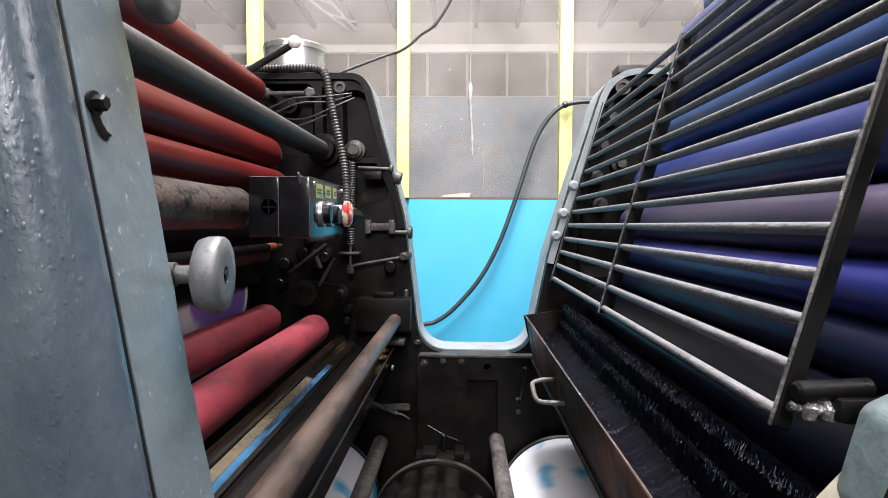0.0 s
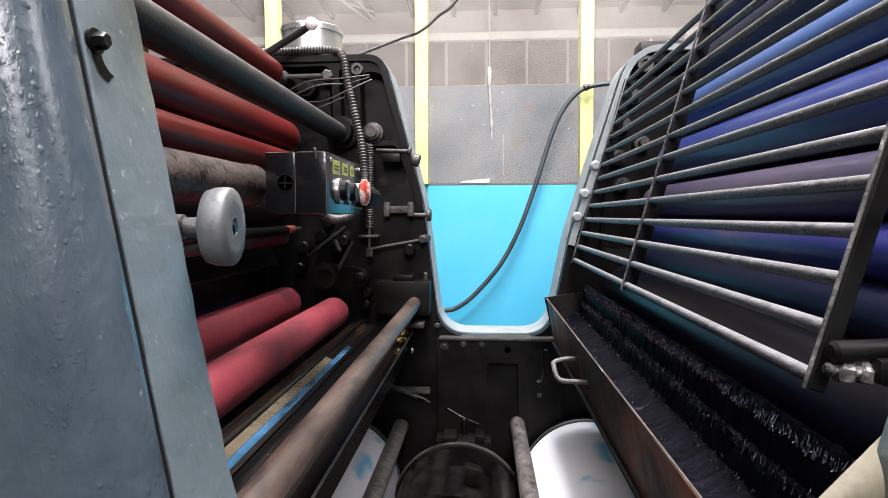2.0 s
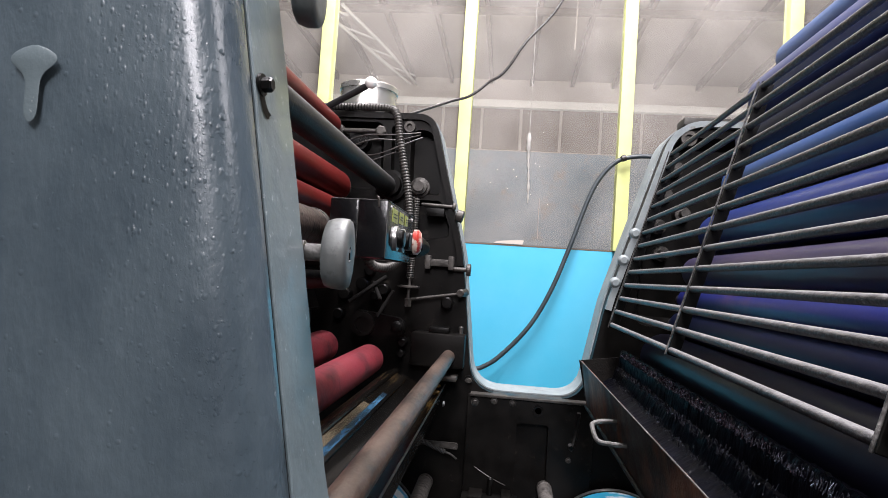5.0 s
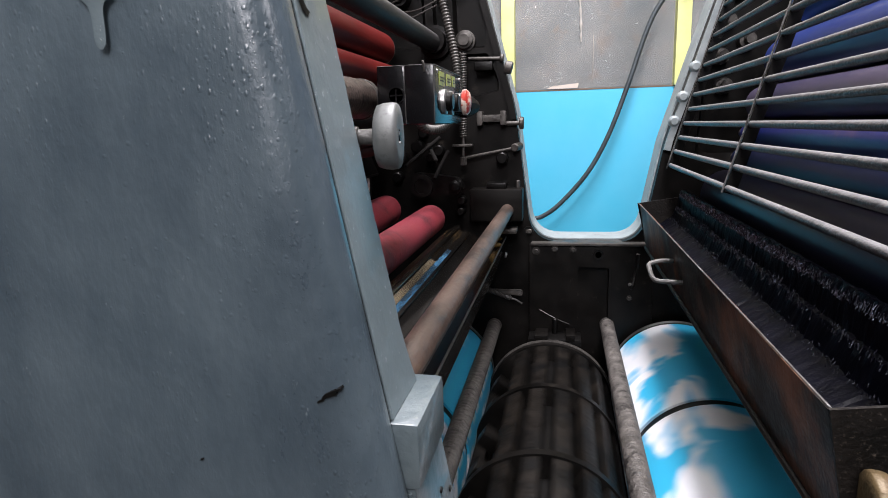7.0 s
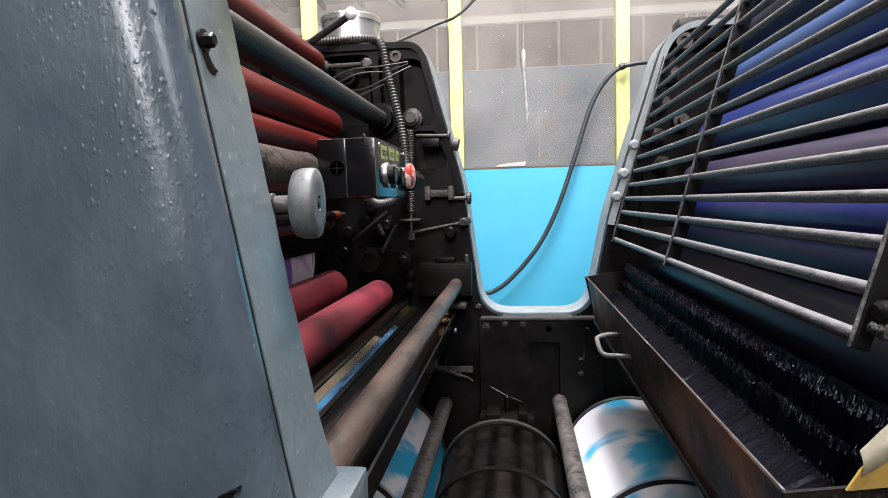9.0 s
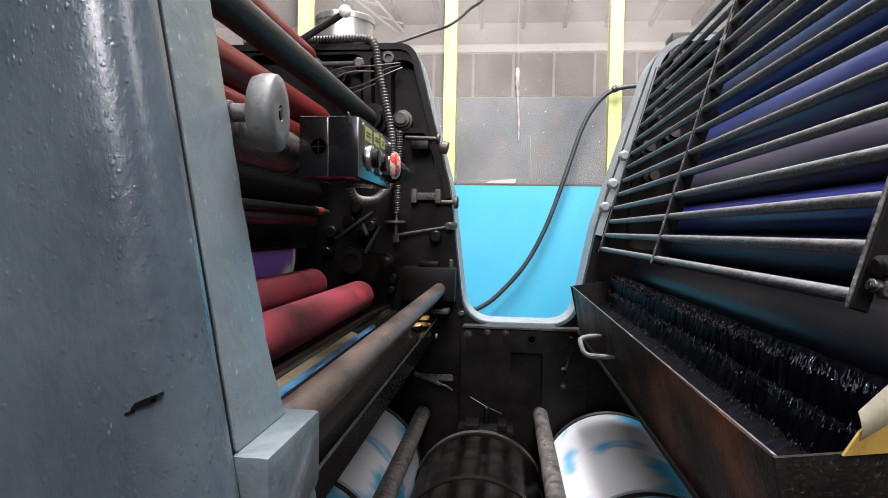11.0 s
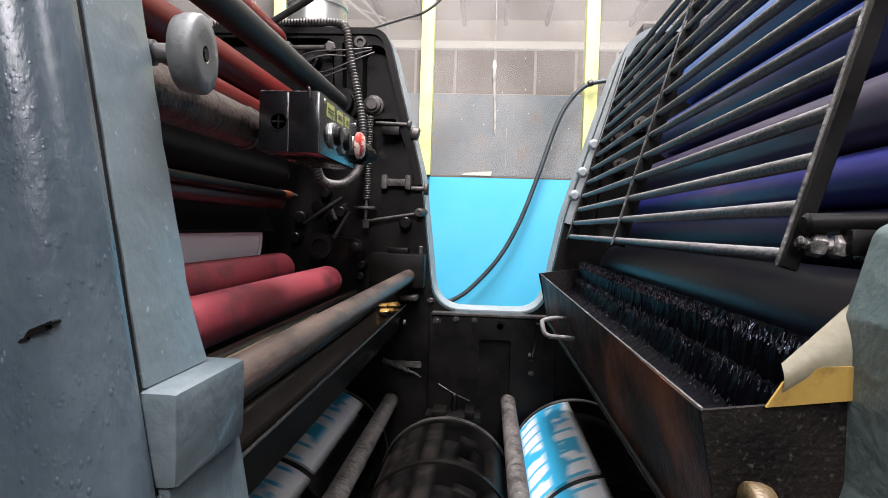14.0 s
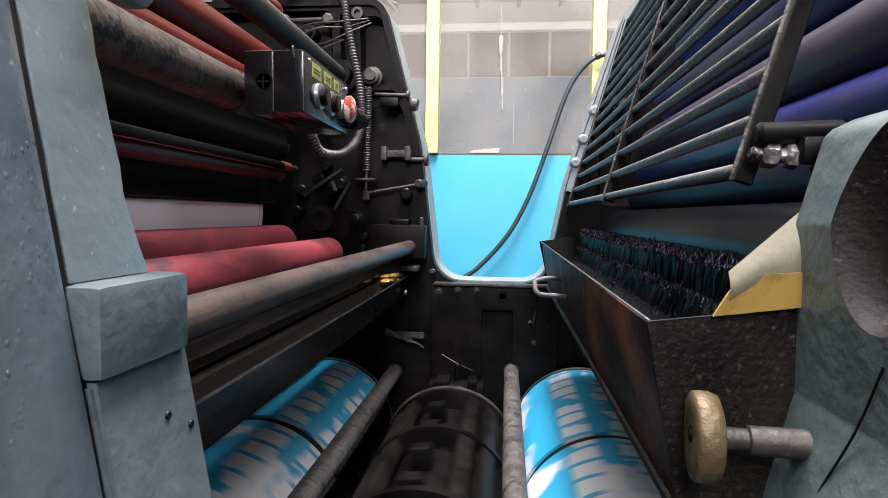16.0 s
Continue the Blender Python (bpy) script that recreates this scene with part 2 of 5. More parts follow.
STEEL = surface("bare_steel", (0.3, 0.3, 0.3), (0.45, 0.44, 0.42), 0.3, 0.9, 14, 120, 0.2, rough2=0.45)
HANDLE = surface("dulled_bare_steel", (0.04, 0.039, 0.037), (0.13, 0.126, 0.12), 0.38, 0.4, 22, 140, 0.4, rough2=0.6, wear=((0.014, 0.013, 0.012), 0.54, 0.66, 50))
DULLSTEEL = surface("dull_oily_steel", (0.024, 0.022, 0.02), (0.085, 0.078, 0.07), 0.36, 0.45, 30, 140, 0.3, rough2=0.6, wear=((0.19, 0.18, 0.17), 0.62, 0.72, 120))
ALUMINIUM = surface("cast_aluminium_knob", (0.085, 0.09, 0.088), (0.145, 0.151, 0.148), 0.42, 0.3, 40, 320, 0.08, rough2=0.62, wear=((0.035, 0.035, 0.033), 0.56, 0.7, 110))
BRASS = surface("dull_brass_knob", (0.075, 0.052, 0.024), (0.14, 0.098, 0.046), 0.4, 0.3, 26, 220, 0.3, rough2=0.6, wear=((0.035, 0.025, 0.013), 0.56, 0.7, 60))
TIN = surface("bright_tin", (0.62, 0.61, 0.57), (0.75, 0.74, 0.7), 0.22, 0.85, 8, 80, 0.1, rough2=0.36)
PLASTIC_BLACK = surface("black_glossy_plastic", (0.004, 0.004, 0.0045), (0.008, 0.008, 0.009), 0.12, 0, 12, 150, 0.06, rough2=0.24, wear=((0.09, 0.09, 0.085), 0.71, 0.76, 110))
WHITE_PLASTIC = surface("white_plastic", (0.7, 0.69, 0.66), (0.78, 0.77, 0.74), 0.4, 0, 14, 90, 0.05)
REDPLASTIC = surface("red_button_plastic", (0.26, 0.016, 0.012), (0.38, 0.03, 0.018), 0.35, 0, 25, 90, 0.1, wear=((0.5, 0.42, 0.36), 0.46, 0.5, 60))
LABELGREEN = surface("yellow_green_label", (0.24, 0.29, 0.045), (0.4, 0.42, 0.1), 0.3, 0, 30, 90, 0.05, wear=((0.03, 0.03, 0.03), 0.58, 0.64, 60))
BLUEPANEL = surface("cyan_painted_board", (0.055, 0.455, 0.68), (0.1, 0.5, 0.72), 0.45, 0, 2.2, 70, 0.08, rough2=0.6, wear=((0.02, 0.25, 0.42), 0.7, 0.78, 24))
POST = surface("lime_yellow_paint", (0.72, 0.76, 0.28), (0.8, 0.83, 0.38), 0.5, 0, 9, 90, 0.1, wear=((0.4, 0.45, 0.15), 0.68, 0.72, 50))
TRUSS = surface("greyed_truss_paint", (0.1, 0.082, 0.068), (0.15, 0.122, 0.102), 0.6, 0, 5, 60, 0.1)
BEIGE = surface("dusty_beige_sheet", (0.5, 0.44, 0.39), (0.6, 0.54, 0.48), 0.7, 0, 0.8, 20, 0.1)
GREYBOARD = surface("grey_blue_board", (0.165, 0.25, 0.32), (0.29, 0.345, 0.39), 0.6, 0, 1.3, 30, 0.05, spread=(0.38, 0.62), wear=((0.28, 0.25, 0.225), 0.54, 0.7, 3.2))
BROWNBOARD = surface("brown_board", (0.125, 0.093, 0.066), (0.17, 0.128, 0.092), 0.65, 0, 3, 60, 0.1)
WHITEPAINT = surface("dusty_white_paint", (0.62, 0.6, 0.56), (0.72, 0.7, 0.66), 0.6, 0, 5, 60, 0.1)
CORDGREY = surface("dirty_white_cord", (0.3, 0.29, 0.27), (0.48, 0.46, 0.43), 0.7, 0, 14, 90, 0.1)
PLASTER = surface("grey_plaster", (0.25, 0.25, 0.245), (0.33, 0.325, 0.32), 0.8, 0, 2, 60, 0.2)
CONCRETE = surface("oily_concrete", (0.06, 0.058, 0.055), (0.11, 0.107, 0.1), 0.6, 0, 2.5, 60, 0.3)
RUBBER = surface("grey_rubber_hose", (0.028, 0.036, 0.042), (0.05, 0.064, 0.072), 0.42, 0, 20, 120, 0.1)
CABLE = surface("dark_cable", (0.016, 0.013, 0.012), (0.04, 0.034, 0.03), 0.42, 0, 20, 120, 0.05)
CONDUIT = surface("grimy_conduit_metal", (0.03, 0.028, 0.025), (0.085, 0.08, 0.073), 0.36, 0.5, 30, 150, 0.2, rough2=0.6)
CREAM = surface("cream_plastic_sheet", (0.32, 0.29, 0.19), (0.48, 0.455, 0.36), 0.35, 0, 14, 80, 0.15, rough2=0.5, wear=((0.17, 0.14, 0.08), 0.48, 0.7, 10))
YELLOW = surface("mustard_plastic_edge", (0.22, 0.135, 0.026), (0.38, 0.26, 0.07), 0.35, 0, 14, 80, 0.1, wear=((0.1, 0.05, 0.01), 0.5, 0.68, 28))
STRIPBLUE = surface("blue_painted_reflection", (0.02, 0.085, 0.16), (0.06, 0.16, 0.27), 0.25, 0, 10, 80, 0.1, wear=((0.008, 0.018, 0.03), 0.48, 0.62, 14), stretch=(1, 0.2, 1))
STRIPCREAM = surface("cream_painted_reflection", (0.17, 0.135, 0.085), (0.3, 0.25, 0.17), 0.22, 0.6, 14, 80, 0.1)
GREASE = surface("amber_grease", (0.16, 0.09, 0.025), (0.3, 0.18, 0.05), 0.2, 0, 30, 90, 0.6, coat=0.3)
ORANGE = surface("orange_paint_mark", (0.28, 0.045, 0.012), (0.1, 0.02, 0.008), 0.5, 0, 60, 90, 0.1)


def glass(name):
    m, n, l, b = nodes_of(name)
    b.inputs["Base Color"].default_value = (0.93, 0.95, 0.95, 1)
    b.inputs["Transmission Weight"].default_value, b.inputs["Roughness"].default_value, b.inputs["IOR"].default_value = 1.0, 0.02, 1.02
    dust = n.new("ShaderNodeBsdfDiffuse")
    dust.inputs["Color"].default_value = (0.6, 0.56, 0.52, 1)
    tex = n.new("ShaderNodeTexNoise")
    tex.inputs["Scale"].default_value, tex.inputs["Detail"].default_value = 3, 8
    tc = n.new("ShaderNodeTexCoord")
    l.new(tc.outputs["Object"], tex.inputs["Vector"])
    amount = n.new("ShaderNodeMapRange")
    amount.inputs["From Min"].default_value, amount.inputs["From Max"].default_value = 0.3, 0.75
    amount.inputs["To Min"].default_value, amount.inputs["To Max"].default_value = 0.05, 0.2
    l.new(tex.outputs["Fac"], amount.inputs["Value"])
    mix = n.new("ShaderNodeMixShader")
    l.new(amount.outputs[0], mix.inputs[0])
    l.new(b.outputs[0], mix.inputs[1])
    l.new(dust.outputs[0], mix.inputs[2])
    l.new(mix.outputs[0], n["Material Output"].inputs["Surface"])
    return m


GLASS = glass("dusty_window_glass")


def printed(name, paper, ink, violet=False):
    """A printed sheet round a cylinder: colour fields and rows of pale strokes by the angle round the axis and the place along it."""
    m, n, l, b = nodes_of(name)
    tc = n.new("ShaderNodeTexCoord")
    xyz = n.new("ShaderNodeSeparateXYZ")
    l.new(tc.outputs["Object"], xyz.inputs[0])

    def calc(op, a, c=0.0, d=0.0):
        k = n.new("ShaderNodeMath")
        k.operation = op
        for i, v in enumerate((a, c, d)):
            if isinstance(v, float):
                k.inputs[i].default_value = v
            else:
                l.new(v, k.inputs[i])
        return k.outputs[0]

    ang = calc("ARCTAN2", xyz.outputs["X"], xyz.outputs["Z"])
    u = calc("ADD", calc("DIVIDE", ang, 2 * math.pi), 0.5)
    vec = n.new("ShaderNodeCombineXYZ")
    l.new(calc("MULTIPLY", u, 9.0), vec.inputs[0])
    l.new(calc("MULTIPLY", xyz.outputs["Y"], 7.0), vec.inputs[1])
    blobs = n.new("ShaderNodeTexNoise")
    blobs.inputs["Scale"].default_value, blobs.inputs["Detail"].default_value, blobs.inputs["Distortion"].default_value = 0.8, 3.0, 0.5
    l.new(vec.outputs[0], blobs.inputs["Vector"])
    # more ink towards the tail of the sheet
    ramp = n.new("ShaderNodeMapRange")
    ramp.interpolation_type = "SMOOTHSTEP"
    ramp.inputs["From Min"].default_value, ramp.inputs["From Max"].default_value = 0.4, 0.74
    ramp.inputs["To Min"].default_value, ramp.inputs["To Max"].default_value = -0.1, 0.14
    l.new(u, ramp.inputs["Value"])
    level = calc("ADD", blobs.outputs["Fac"], ramp.outputs[0])
    if violet:
        near_gap = calc("MULTIPLY", calc("LESS_THAN", u, 0.4), calc("GREATER_THAN", calc("ADD", xyz.outputs["Y"], calc("MULTIPLY", blobs.outputs["Fac"], 0.25)), 1.02))
        level = calc("MULTIPLY", calc("ADD", blobs.outputs["Fac"], 0.08), near_gap)
    field = n.new("ShaderNodeMapRange")
    field.inputs["From Min"].default_value, field.inputs["From Max"].default_value = 0.47, 0.54
    l.new(level, field.inputs["Value"])
    # short pale strokes in two columns, only near the tail
    bend = n.new("ShaderNodeTexNoise")
    bend.inputs["Scale"].default_value, bend.inputs["Detail"].default_value = 1.1, 3
    l.new(vec.outputs[0], bend.inputs["Vector"])
    shift = calc("MULTIPLY", calc("SUBTRACT", bend.outputs["Fac"], 0.5), 0.04)
    ub = calc("ADD", u, shift)
    col = calc("LESS_THAN", calc("ABSOLUTE", calc("SUBTRACT", calc("FRACT", calc("MULTIPLY", ub, 9.0)), 0.5)), calc("ADD", 0.16, calc("MULTIPLY", bend.outputs["Fac"], 0.36)))
    row = calc("LESS_THAN", calc("FRACT", calc("MULTIPLY", calc("ADD", xyz.outputs["Y"], calc("MULTIPLY", shift, 0.5)), 20.0)), 0.78)
    tail = calc("LESS_THAN", calc("ABSOLUTE", calc("SUBTRACT", u, 0.8)), 0.09)
    wob = n.new("ShaderNodeTexNoise")
    wob.inputs["Scale"].default_value = 1.4
    l.new(vec.outputs[0], wob.inputs["Vector"])
    keep = calc("GREATER_THAN", wob.outputs["Fac"], 0.44)
    strokes = calc("MULTIPLY", calc("MULTIPLY", col, row), calc("MULTIPLY", tail, keep))
    inkness = calc("MULTIPLY", field.outputs[0], calc("SUBTRACT", 1.0, strokes)) if not violet else field.outputs[0]
    inkness = calc("MULTIPLY", inkness, calc("LESS_THAN", u, 0.835))
    mix = n.new("ShaderNodeMix")
    mix.data_type = "RGBA"
    l.new(inkness, mix.inputs["Factor"])
    mix.inputs["A"].default_value, mix.inputs["B"].default_value = (*paper, 1), (*ink, 1)
    l.new(mix.outputs["Result"], b.inputs["Base Color"])
    b.inputs["Roughness"].default_value = 0.32
    return m


PRINT_BLUE = printed("cyan_and_white_print", (0.86, 0.88, 0.92), (0.045, 0.46, 0.74))
PRINT_VIOLET = printed("violet_and_white_print", (0.93, 0.92, 0.94), (0.27, 0.16, 0.6), True)

# ---- shapes ----
TAU = 2 * math.pi


def part(name, bm, material, parent=None, label="", smooth=35):
    me = bpy.data.meshes.new(name)
    bmesh.ops.recalc_face_normals(bm, faces=bm.faces)
    bm.to_mesh(me)
    bm.free()
    me.materials.append(material)
    if smooth:
        for p in me.polygons:
            p.use_smooth = True
        me.set_sharp_from_angle(angle=radians(smooth))
    ob = new(name, me)
    if parent:
        ob.parent = parent
    if label:
        ob["label"] = label
    return ob


def thing(name, label, category, at=(0, 0, 0), group="", kind=""):
    ob = new(name)
    ob.empty_display_size = 0.02
    ob.location = at
    return tagged(ob, label, category, group, kind)


def box(x0, x1, y0, y1, z0, z1, bevel=0.0, bm=None):
    bm = bm or bmesh.new()
    vs = [bm.verts.new(p) for p in ((x0, y0, z0), (x1, y0, z0), (x1, y1, z0), (x0, y1, z0), (x0, y0, z1), (x1, y0, z1), (x1, y1, z1), (x0, y1, z1))]
    fs = [bm.faces.new([vs[i] for i in f]) for f in ((0, 3, 2, 1), (4, 5, 6, 7), (0, 1, 5, 4), (1, 2, 6, 5), (2, 3, 7, 6), (3, 0, 4, 7))]
    if bevel:
        bmesh.ops.bevel(bm, geom=list({e for f in fs for e in f.edges}), offset=bevel, segments=2, affect="EDGES", profile=0.6)
    return bm


def lathe(start, axis, profile, seg=24, bm=None):
    """A turned body: profile of (distance along the axis, radius), from start along axis; ends closed."""
    bm = bm or bmesh.new()
    start, w = Vector(start), Vector(axis).normalized()
    a = w.orthogonal().normalized()
    c = w.cross(a)
    rings = []
    for d, r in profile:
        rings.append([bm.verts.new(start + w * d + (a * math.cos(TAU * i / seg) + c * math.sin(TAU * i / seg)) * r) for i in range(seg)])
    for p, q in zip(rings, rings[1:]):
        for i in range(seg):
            bm.faces.new((p[i], p[(i + 1) % seg], q[(i + 1) % seg], q[i]))
    bm.faces.new(list(reversed(rings[0])))
    bm.faces.new(rings[-1])
    return bm


def rod(p, q, r, seg=20, edge=0.002, bm=None):
    p, q = Vector(p), Vector(q)
    d = (q - p).length
    edge = min(edge, r * 0.4, d * 0.3)
    return lathe(p, q - p, [(0, r - edge), (edge, r), (d - edge, r), (d, r - edge)], seg, bm)


def sweep(points, r, seg=10, bm=None, steps=8):
    """A round tube along a smooth curve through points."""
    bm = bm or bmesh.new()
    pts = [Vector(p) for p in points]
    ext = [2 * pts[0] - pts[1], *pts, 2 * pts[-1] - pts[-2]]
    line = []
    for i in range(1, len(ext) - 2):
        a, b, c, d = ext[i - 1:i + 3]
        for k in range(steps):
            t = k / steps
            line.append(0.5 * (2 * b + (c - a) * t + (2 * a - 5 * b + 4 * c - d) * t * t + (3 * b - a - 3 * c + d) * t ** 3))
    line.append(pts[-1])
    rings, side = [], None
    for i, p in enumerate(line):
        w = (line[min(i + 1, len(line) - 1)] - line[max(i - 1, 0)]).normalized()
        side = (side - w * side.dot(w)).normalized() if side else w.orthogonal().normalized()
        up = w.cross(side)
        rr = r(i, len(line)) if callable(r) else r
        rings.append([bm.verts.new(p + (side * math.cos(TAU * k / seg) + up * math.sin(TAU * k / seg)) * rr) for k in range(seg)])
    for p, q in zip(rings, rings[1:]):
        for k in range(seg):
            bm.faces.new((p[k], p[(k + 1) % seg], q[(k + 1) % seg], q[k]))
    bm.faces.new(list(reversed(rings[0])))
    bm.faces.new(rings[-1])
    return bm


def coil(p, q, r, wire, turns, seg=6):
    """A helical spring from p to q."""
    p, q = Vector(p), Vector(q)
    w = (q - p).normalized()
    a = w.orthogonal().normalized()
    c = w.cross(a)
    n = int(turns * 10)
    return sweep([p + (q - p) * (i / n) + (a * math.cos(TAU * i / 10) + c * math.sin(TAU * i / 10)) * r for i in range(n + 1)], wire, seg, steps=1)


def rounded(corners, n=8):
    """A closed outline with its corners (x, z, radius) rounded off."""
    out, k = [], len(corners)
    for i, (x, z, r) in enumerate(corners):
        p, a, b = Vector((x, z)), Vector(corners[i - 1][:2]), Vector(corners[(i + 1) % k][:2])
        if not r:
            out.append(p)
            continue
        u, v = (a - p).normalized(), (b - p).normalized()
        half = u.angle(v) / 2
        cut = min(r / math.tan(half), 0.48 * (a - p).length, 0.48 * (b - p).length)
        for j in range(n + 1):
            t = j / n
            out.append((p + u * cut) * (1 - t) ** 2 + p * 2 * t * (1 - t) + (p + v * cut) * t * t)
    return out


def slab(outline, y0, y1, bm=None, bevel=0.0):
    """An outline in x and z, given its depth along y."""
    bm = bm or bmesh.new()
    f = [bm.verts.new((x, y0, z)) for x, z in outline]
    b = [bm.verts.new((x, y1, z)) for x, z in outline]
    n = len(f)
    front = bm.faces.new(f)
    bm.faces.new(list(reversed(b)))
    for i in range(n):
        bm.faces.new((f[(i + 1) % n], f[i], b[i], b[(i + 1) % n]))
    if bevel:
        bmesh.ops.bevel(bm, geom=list(front.edges), offset=bevel, segments=2, affect="EDGES")
    return bm


def band(outline, y0, y1, thick, closed=False):
    """A thin strip that lines an outline in x and z."""
    bm = bmesh.new()
    pts = [Vector(p) for p in outline]
    rows = []
    for i, p in enumerate(pts):
        t = (pts[min(i + 1, len(pts) - 1)] - pts[max(i - 1, 0)]).normalized()
        q = p + Vector((-t.y, t.x)) * thick
        rows.append([bm.verts.new((p.x, y0, p.y)), bm.verts.new((p.x, y1, p.y)), bm.verts.new((q.x, y1, q.y)), bm.verts.new((q.x, y0, q.y))])
    for a, b in zip(rows, rows[1:]):
        for k in range(4):
            bm.faces.new((a[k], a[(k + 1) % 4], b[(k + 1) % 4], b[k]))
    bm.faces.new(rows[0])
    bm.faces.new(list(reversed(rows[-1])))
    return bm


def bolt(p, axis, r, h):
    """A hexagon head with a washer."""
    bm = lathe(p, axis, [(0, r * 1.5), (h * 0.25, r * 1.5)], 16)
    lathe(Vector(p) + Vector(axis).normalized() * h * 0.25, axis, [(0, r), (h * 0.6, r), (h * 0.75, r * 0.8)], 6, bm)
    return bm


def hollowed(ob, cutter, sharp, lining=None):
    """Takes the shape of cutter out of a part."""
    cutter = part("cutter", cutter, lining or ob.data.materials[0], smooth=sharp)
    cut = ob.modifiers.new("hollow", "BOOLEAN")
    cut.operation, cut.object, cut.solver, cut.material_mode = "DIFFERENCE", cutter, "EXACT", "TRANSFER"
    shape = bpy.data.meshes.new_from_object(ob.evaluated_get(bpy.context.evaluated_depsgraph_get()))
    ob.modifiers.clear()
    ob.data = shape
    bpy.data.objects.remove(cutter)
    shape.set_sharp_from_angle(angle=radians(sharp))
    return ob


def pocket(corners, depth):
    """A tapered plug for a cast pocket: wider at the mouth than at the floor."""
    mouth = rounded(corners, 6)
    mid = sum(mouth, Vector((0, 0))) / len(mouth)
    bm = bmesh.new()
    rows = []
    for y, k in ((FAR - 0.03, 1.0), (FAR + 0.004, 1.0), (FAR + depth, 0.9)):
        rows.append([bm.verts.new((mid.x + (p.x - mid.x) * k, y, mid.y + (p.y - mid.y) * k)) for p in mouth])
    n = len(mouth)
    for a, b in zip(rows, rows[1:]):
        for i in range(n):
            bm.faces.new((a[i], a[(i + 1) % n], b[(i + 1) % n], b[i]))
    bm.faces.new(rows[0])
    bm.faces.new(rows[-1])
    return bm


# ---- the room ----
NEAR, FAR, WALL, HALL = 0.19, 1.30, 2.35, 8.7


def structure(name, bm, material, label, smooth=0):
    return tagged(part(name, bm, material, smooth=smooth), label, name.split("_")[0], kind="structure")


structure("floor", box(-4, 4, -3, WALL, -0.1, 0), CONCRETE, "oil-stained grey concrete floor under the press")
structure("floor_far", box(-8, 8, WALL, 9, -0.1, 0), CONCRETE, "bare concrete floor of the hall beyond")
structure("wall_south", box(-4, 4, -3.1, -3, 0, 4), PLASTER, "plain grey plaster wall")
structure("wall_west", box(-4.1, -4, -3, WALL, 0, 4), PLASTER, "plain grey plaster side wall")
structure("wall_east", box(4, 4.1, -3, WALL, 0, 4), PLASTER, "plain grey plaster side wall")
structure("ceiling", box(-4.1, 4.1, -3.1, WALL - 0.1, 4, 4.1), WHITEPAINT, "dusty white sheet ceiling")

partition = thing("wall_partition", "glazed partition with lime posts over a cyan board", "wall", (0, WALL, 0), kind="structure")
bm = box(-4, 4, 0.0, 0.012, 0, 1.264)
part("board", bm, BLUEPANEL, partition, "flat cyan painted board", 0)
POSTS = (-1.43, -0.835, -0.243, 0.392, 1.01, 1.62)
for x in POSTS:
    part("post", box(x - 0.025, x + 0.025, -0.03, 0.03, 1.268, 4.0, 0.003), POST, partition, "lime yellow painted post")
for x0, x1 in zip(POSTS, POSTS[1:]):
    pane = part("pane", box(x0 + 0.027, x1 - 0.027, 0.0, 0.004, 1.272, 3.99), GLASS, partition, "dusty window pane", 0)
    pane.visible_shadow = False
part("sill", box(-4, 4, -0.001, 0.018, 1.264, 1.27, 0.001), BROWNBOARD, partition, "thin dirty sill strip")
part("plaster_drip", sweep([(0.02, -0.004, 1.72), (0.022, -0.005, 1.62), (0.028, -0.004, 1.52), (0.03, -0.004, 1.44)], lambda i, n: 0.0045 + 0.007 * noise.noise((i * 0.45, 3.1, 0.2)) + 0.003 * (i < 6), 8), CORDGREY, partition, "flaking white drip on the glass")
part("cord", sweep([(0.018, -0.004, 2.4), (0.02, -0.004, 2.0), (0.021, -0.004, 1.7)], 0.0013, 6), CORDGREY, partition, "thin white cord")
part("cord", sweep([(0.075, -0.004, 1.46), (0.076, -0.004, 1.3)], 0.0013, 6), CORDGREY, partition, "thin white cord")
part("paper_scrap", slab(rounded([(-0.1, 1.272, 0.004), (0.02, 1.272, 0.004), (0.025, 1.29, 0.004), (-0.03, 1.286, 0.01), (-0.08, 1.281, 0.01)]), -0.004, -0.002), BEIGE, partition, "torn pale paper scrap")

# the hall behind the glass
structure("wall_north", box(-8, 8, HALL, HALL + 0.1, 0, 3.0), GREYBOARD, "grey-blue boarded far wall")
structure("wall_north_upper", box(-8, 8, HALL, HALL + 0.1, 3.0, 4.06), BEIGE, "dusty beige sheet upper wall")
structure("wall_hall_west", box(-8.1, -8, WALL, HALL, 0, 4.4), BEIGE, "dusty beige hall side wall")
structure("wall_hall_east", box(8, 8.1, WALL, HALL, 0, 4.4), BEIGE, "dusty beige hall side wall")
brown = thing("panel_band", "row of brown boards along the far hall wall", "panels", (0, HALL, 0), kind="structure")
for i in range(-8, 9):
    x = 0.327 + i * 0.574
    part("panel", box(x - 0.266, x + 0.266, -0.03, -0.003, 3.01, 3.62, 0.004), BROWNBOARD, brown, smooth=0)
structure("beam_white", box(-3.2, 3.4, 7.9, 8.0, 3.42, 3.52, 0.01), WHITEPAINT, "long white painted beam across the hall")
bm = bmesh.new()
vs = [bm.verts.new(p) for p in ((-8, WALL - 0.1, 4.36), (8, WALL - 0.1, 4.36), (8, HALL + 0.1, 4.06), (-8, HALL + 0.1, 4.06))]
bm.faces.new(vs)
bmesh.ops.solidify(bm, geom=bm.faces[:], thickness=-0.06)
structure("roof_far", bm, BEIGE, "dusty beige sheeted hall roof")
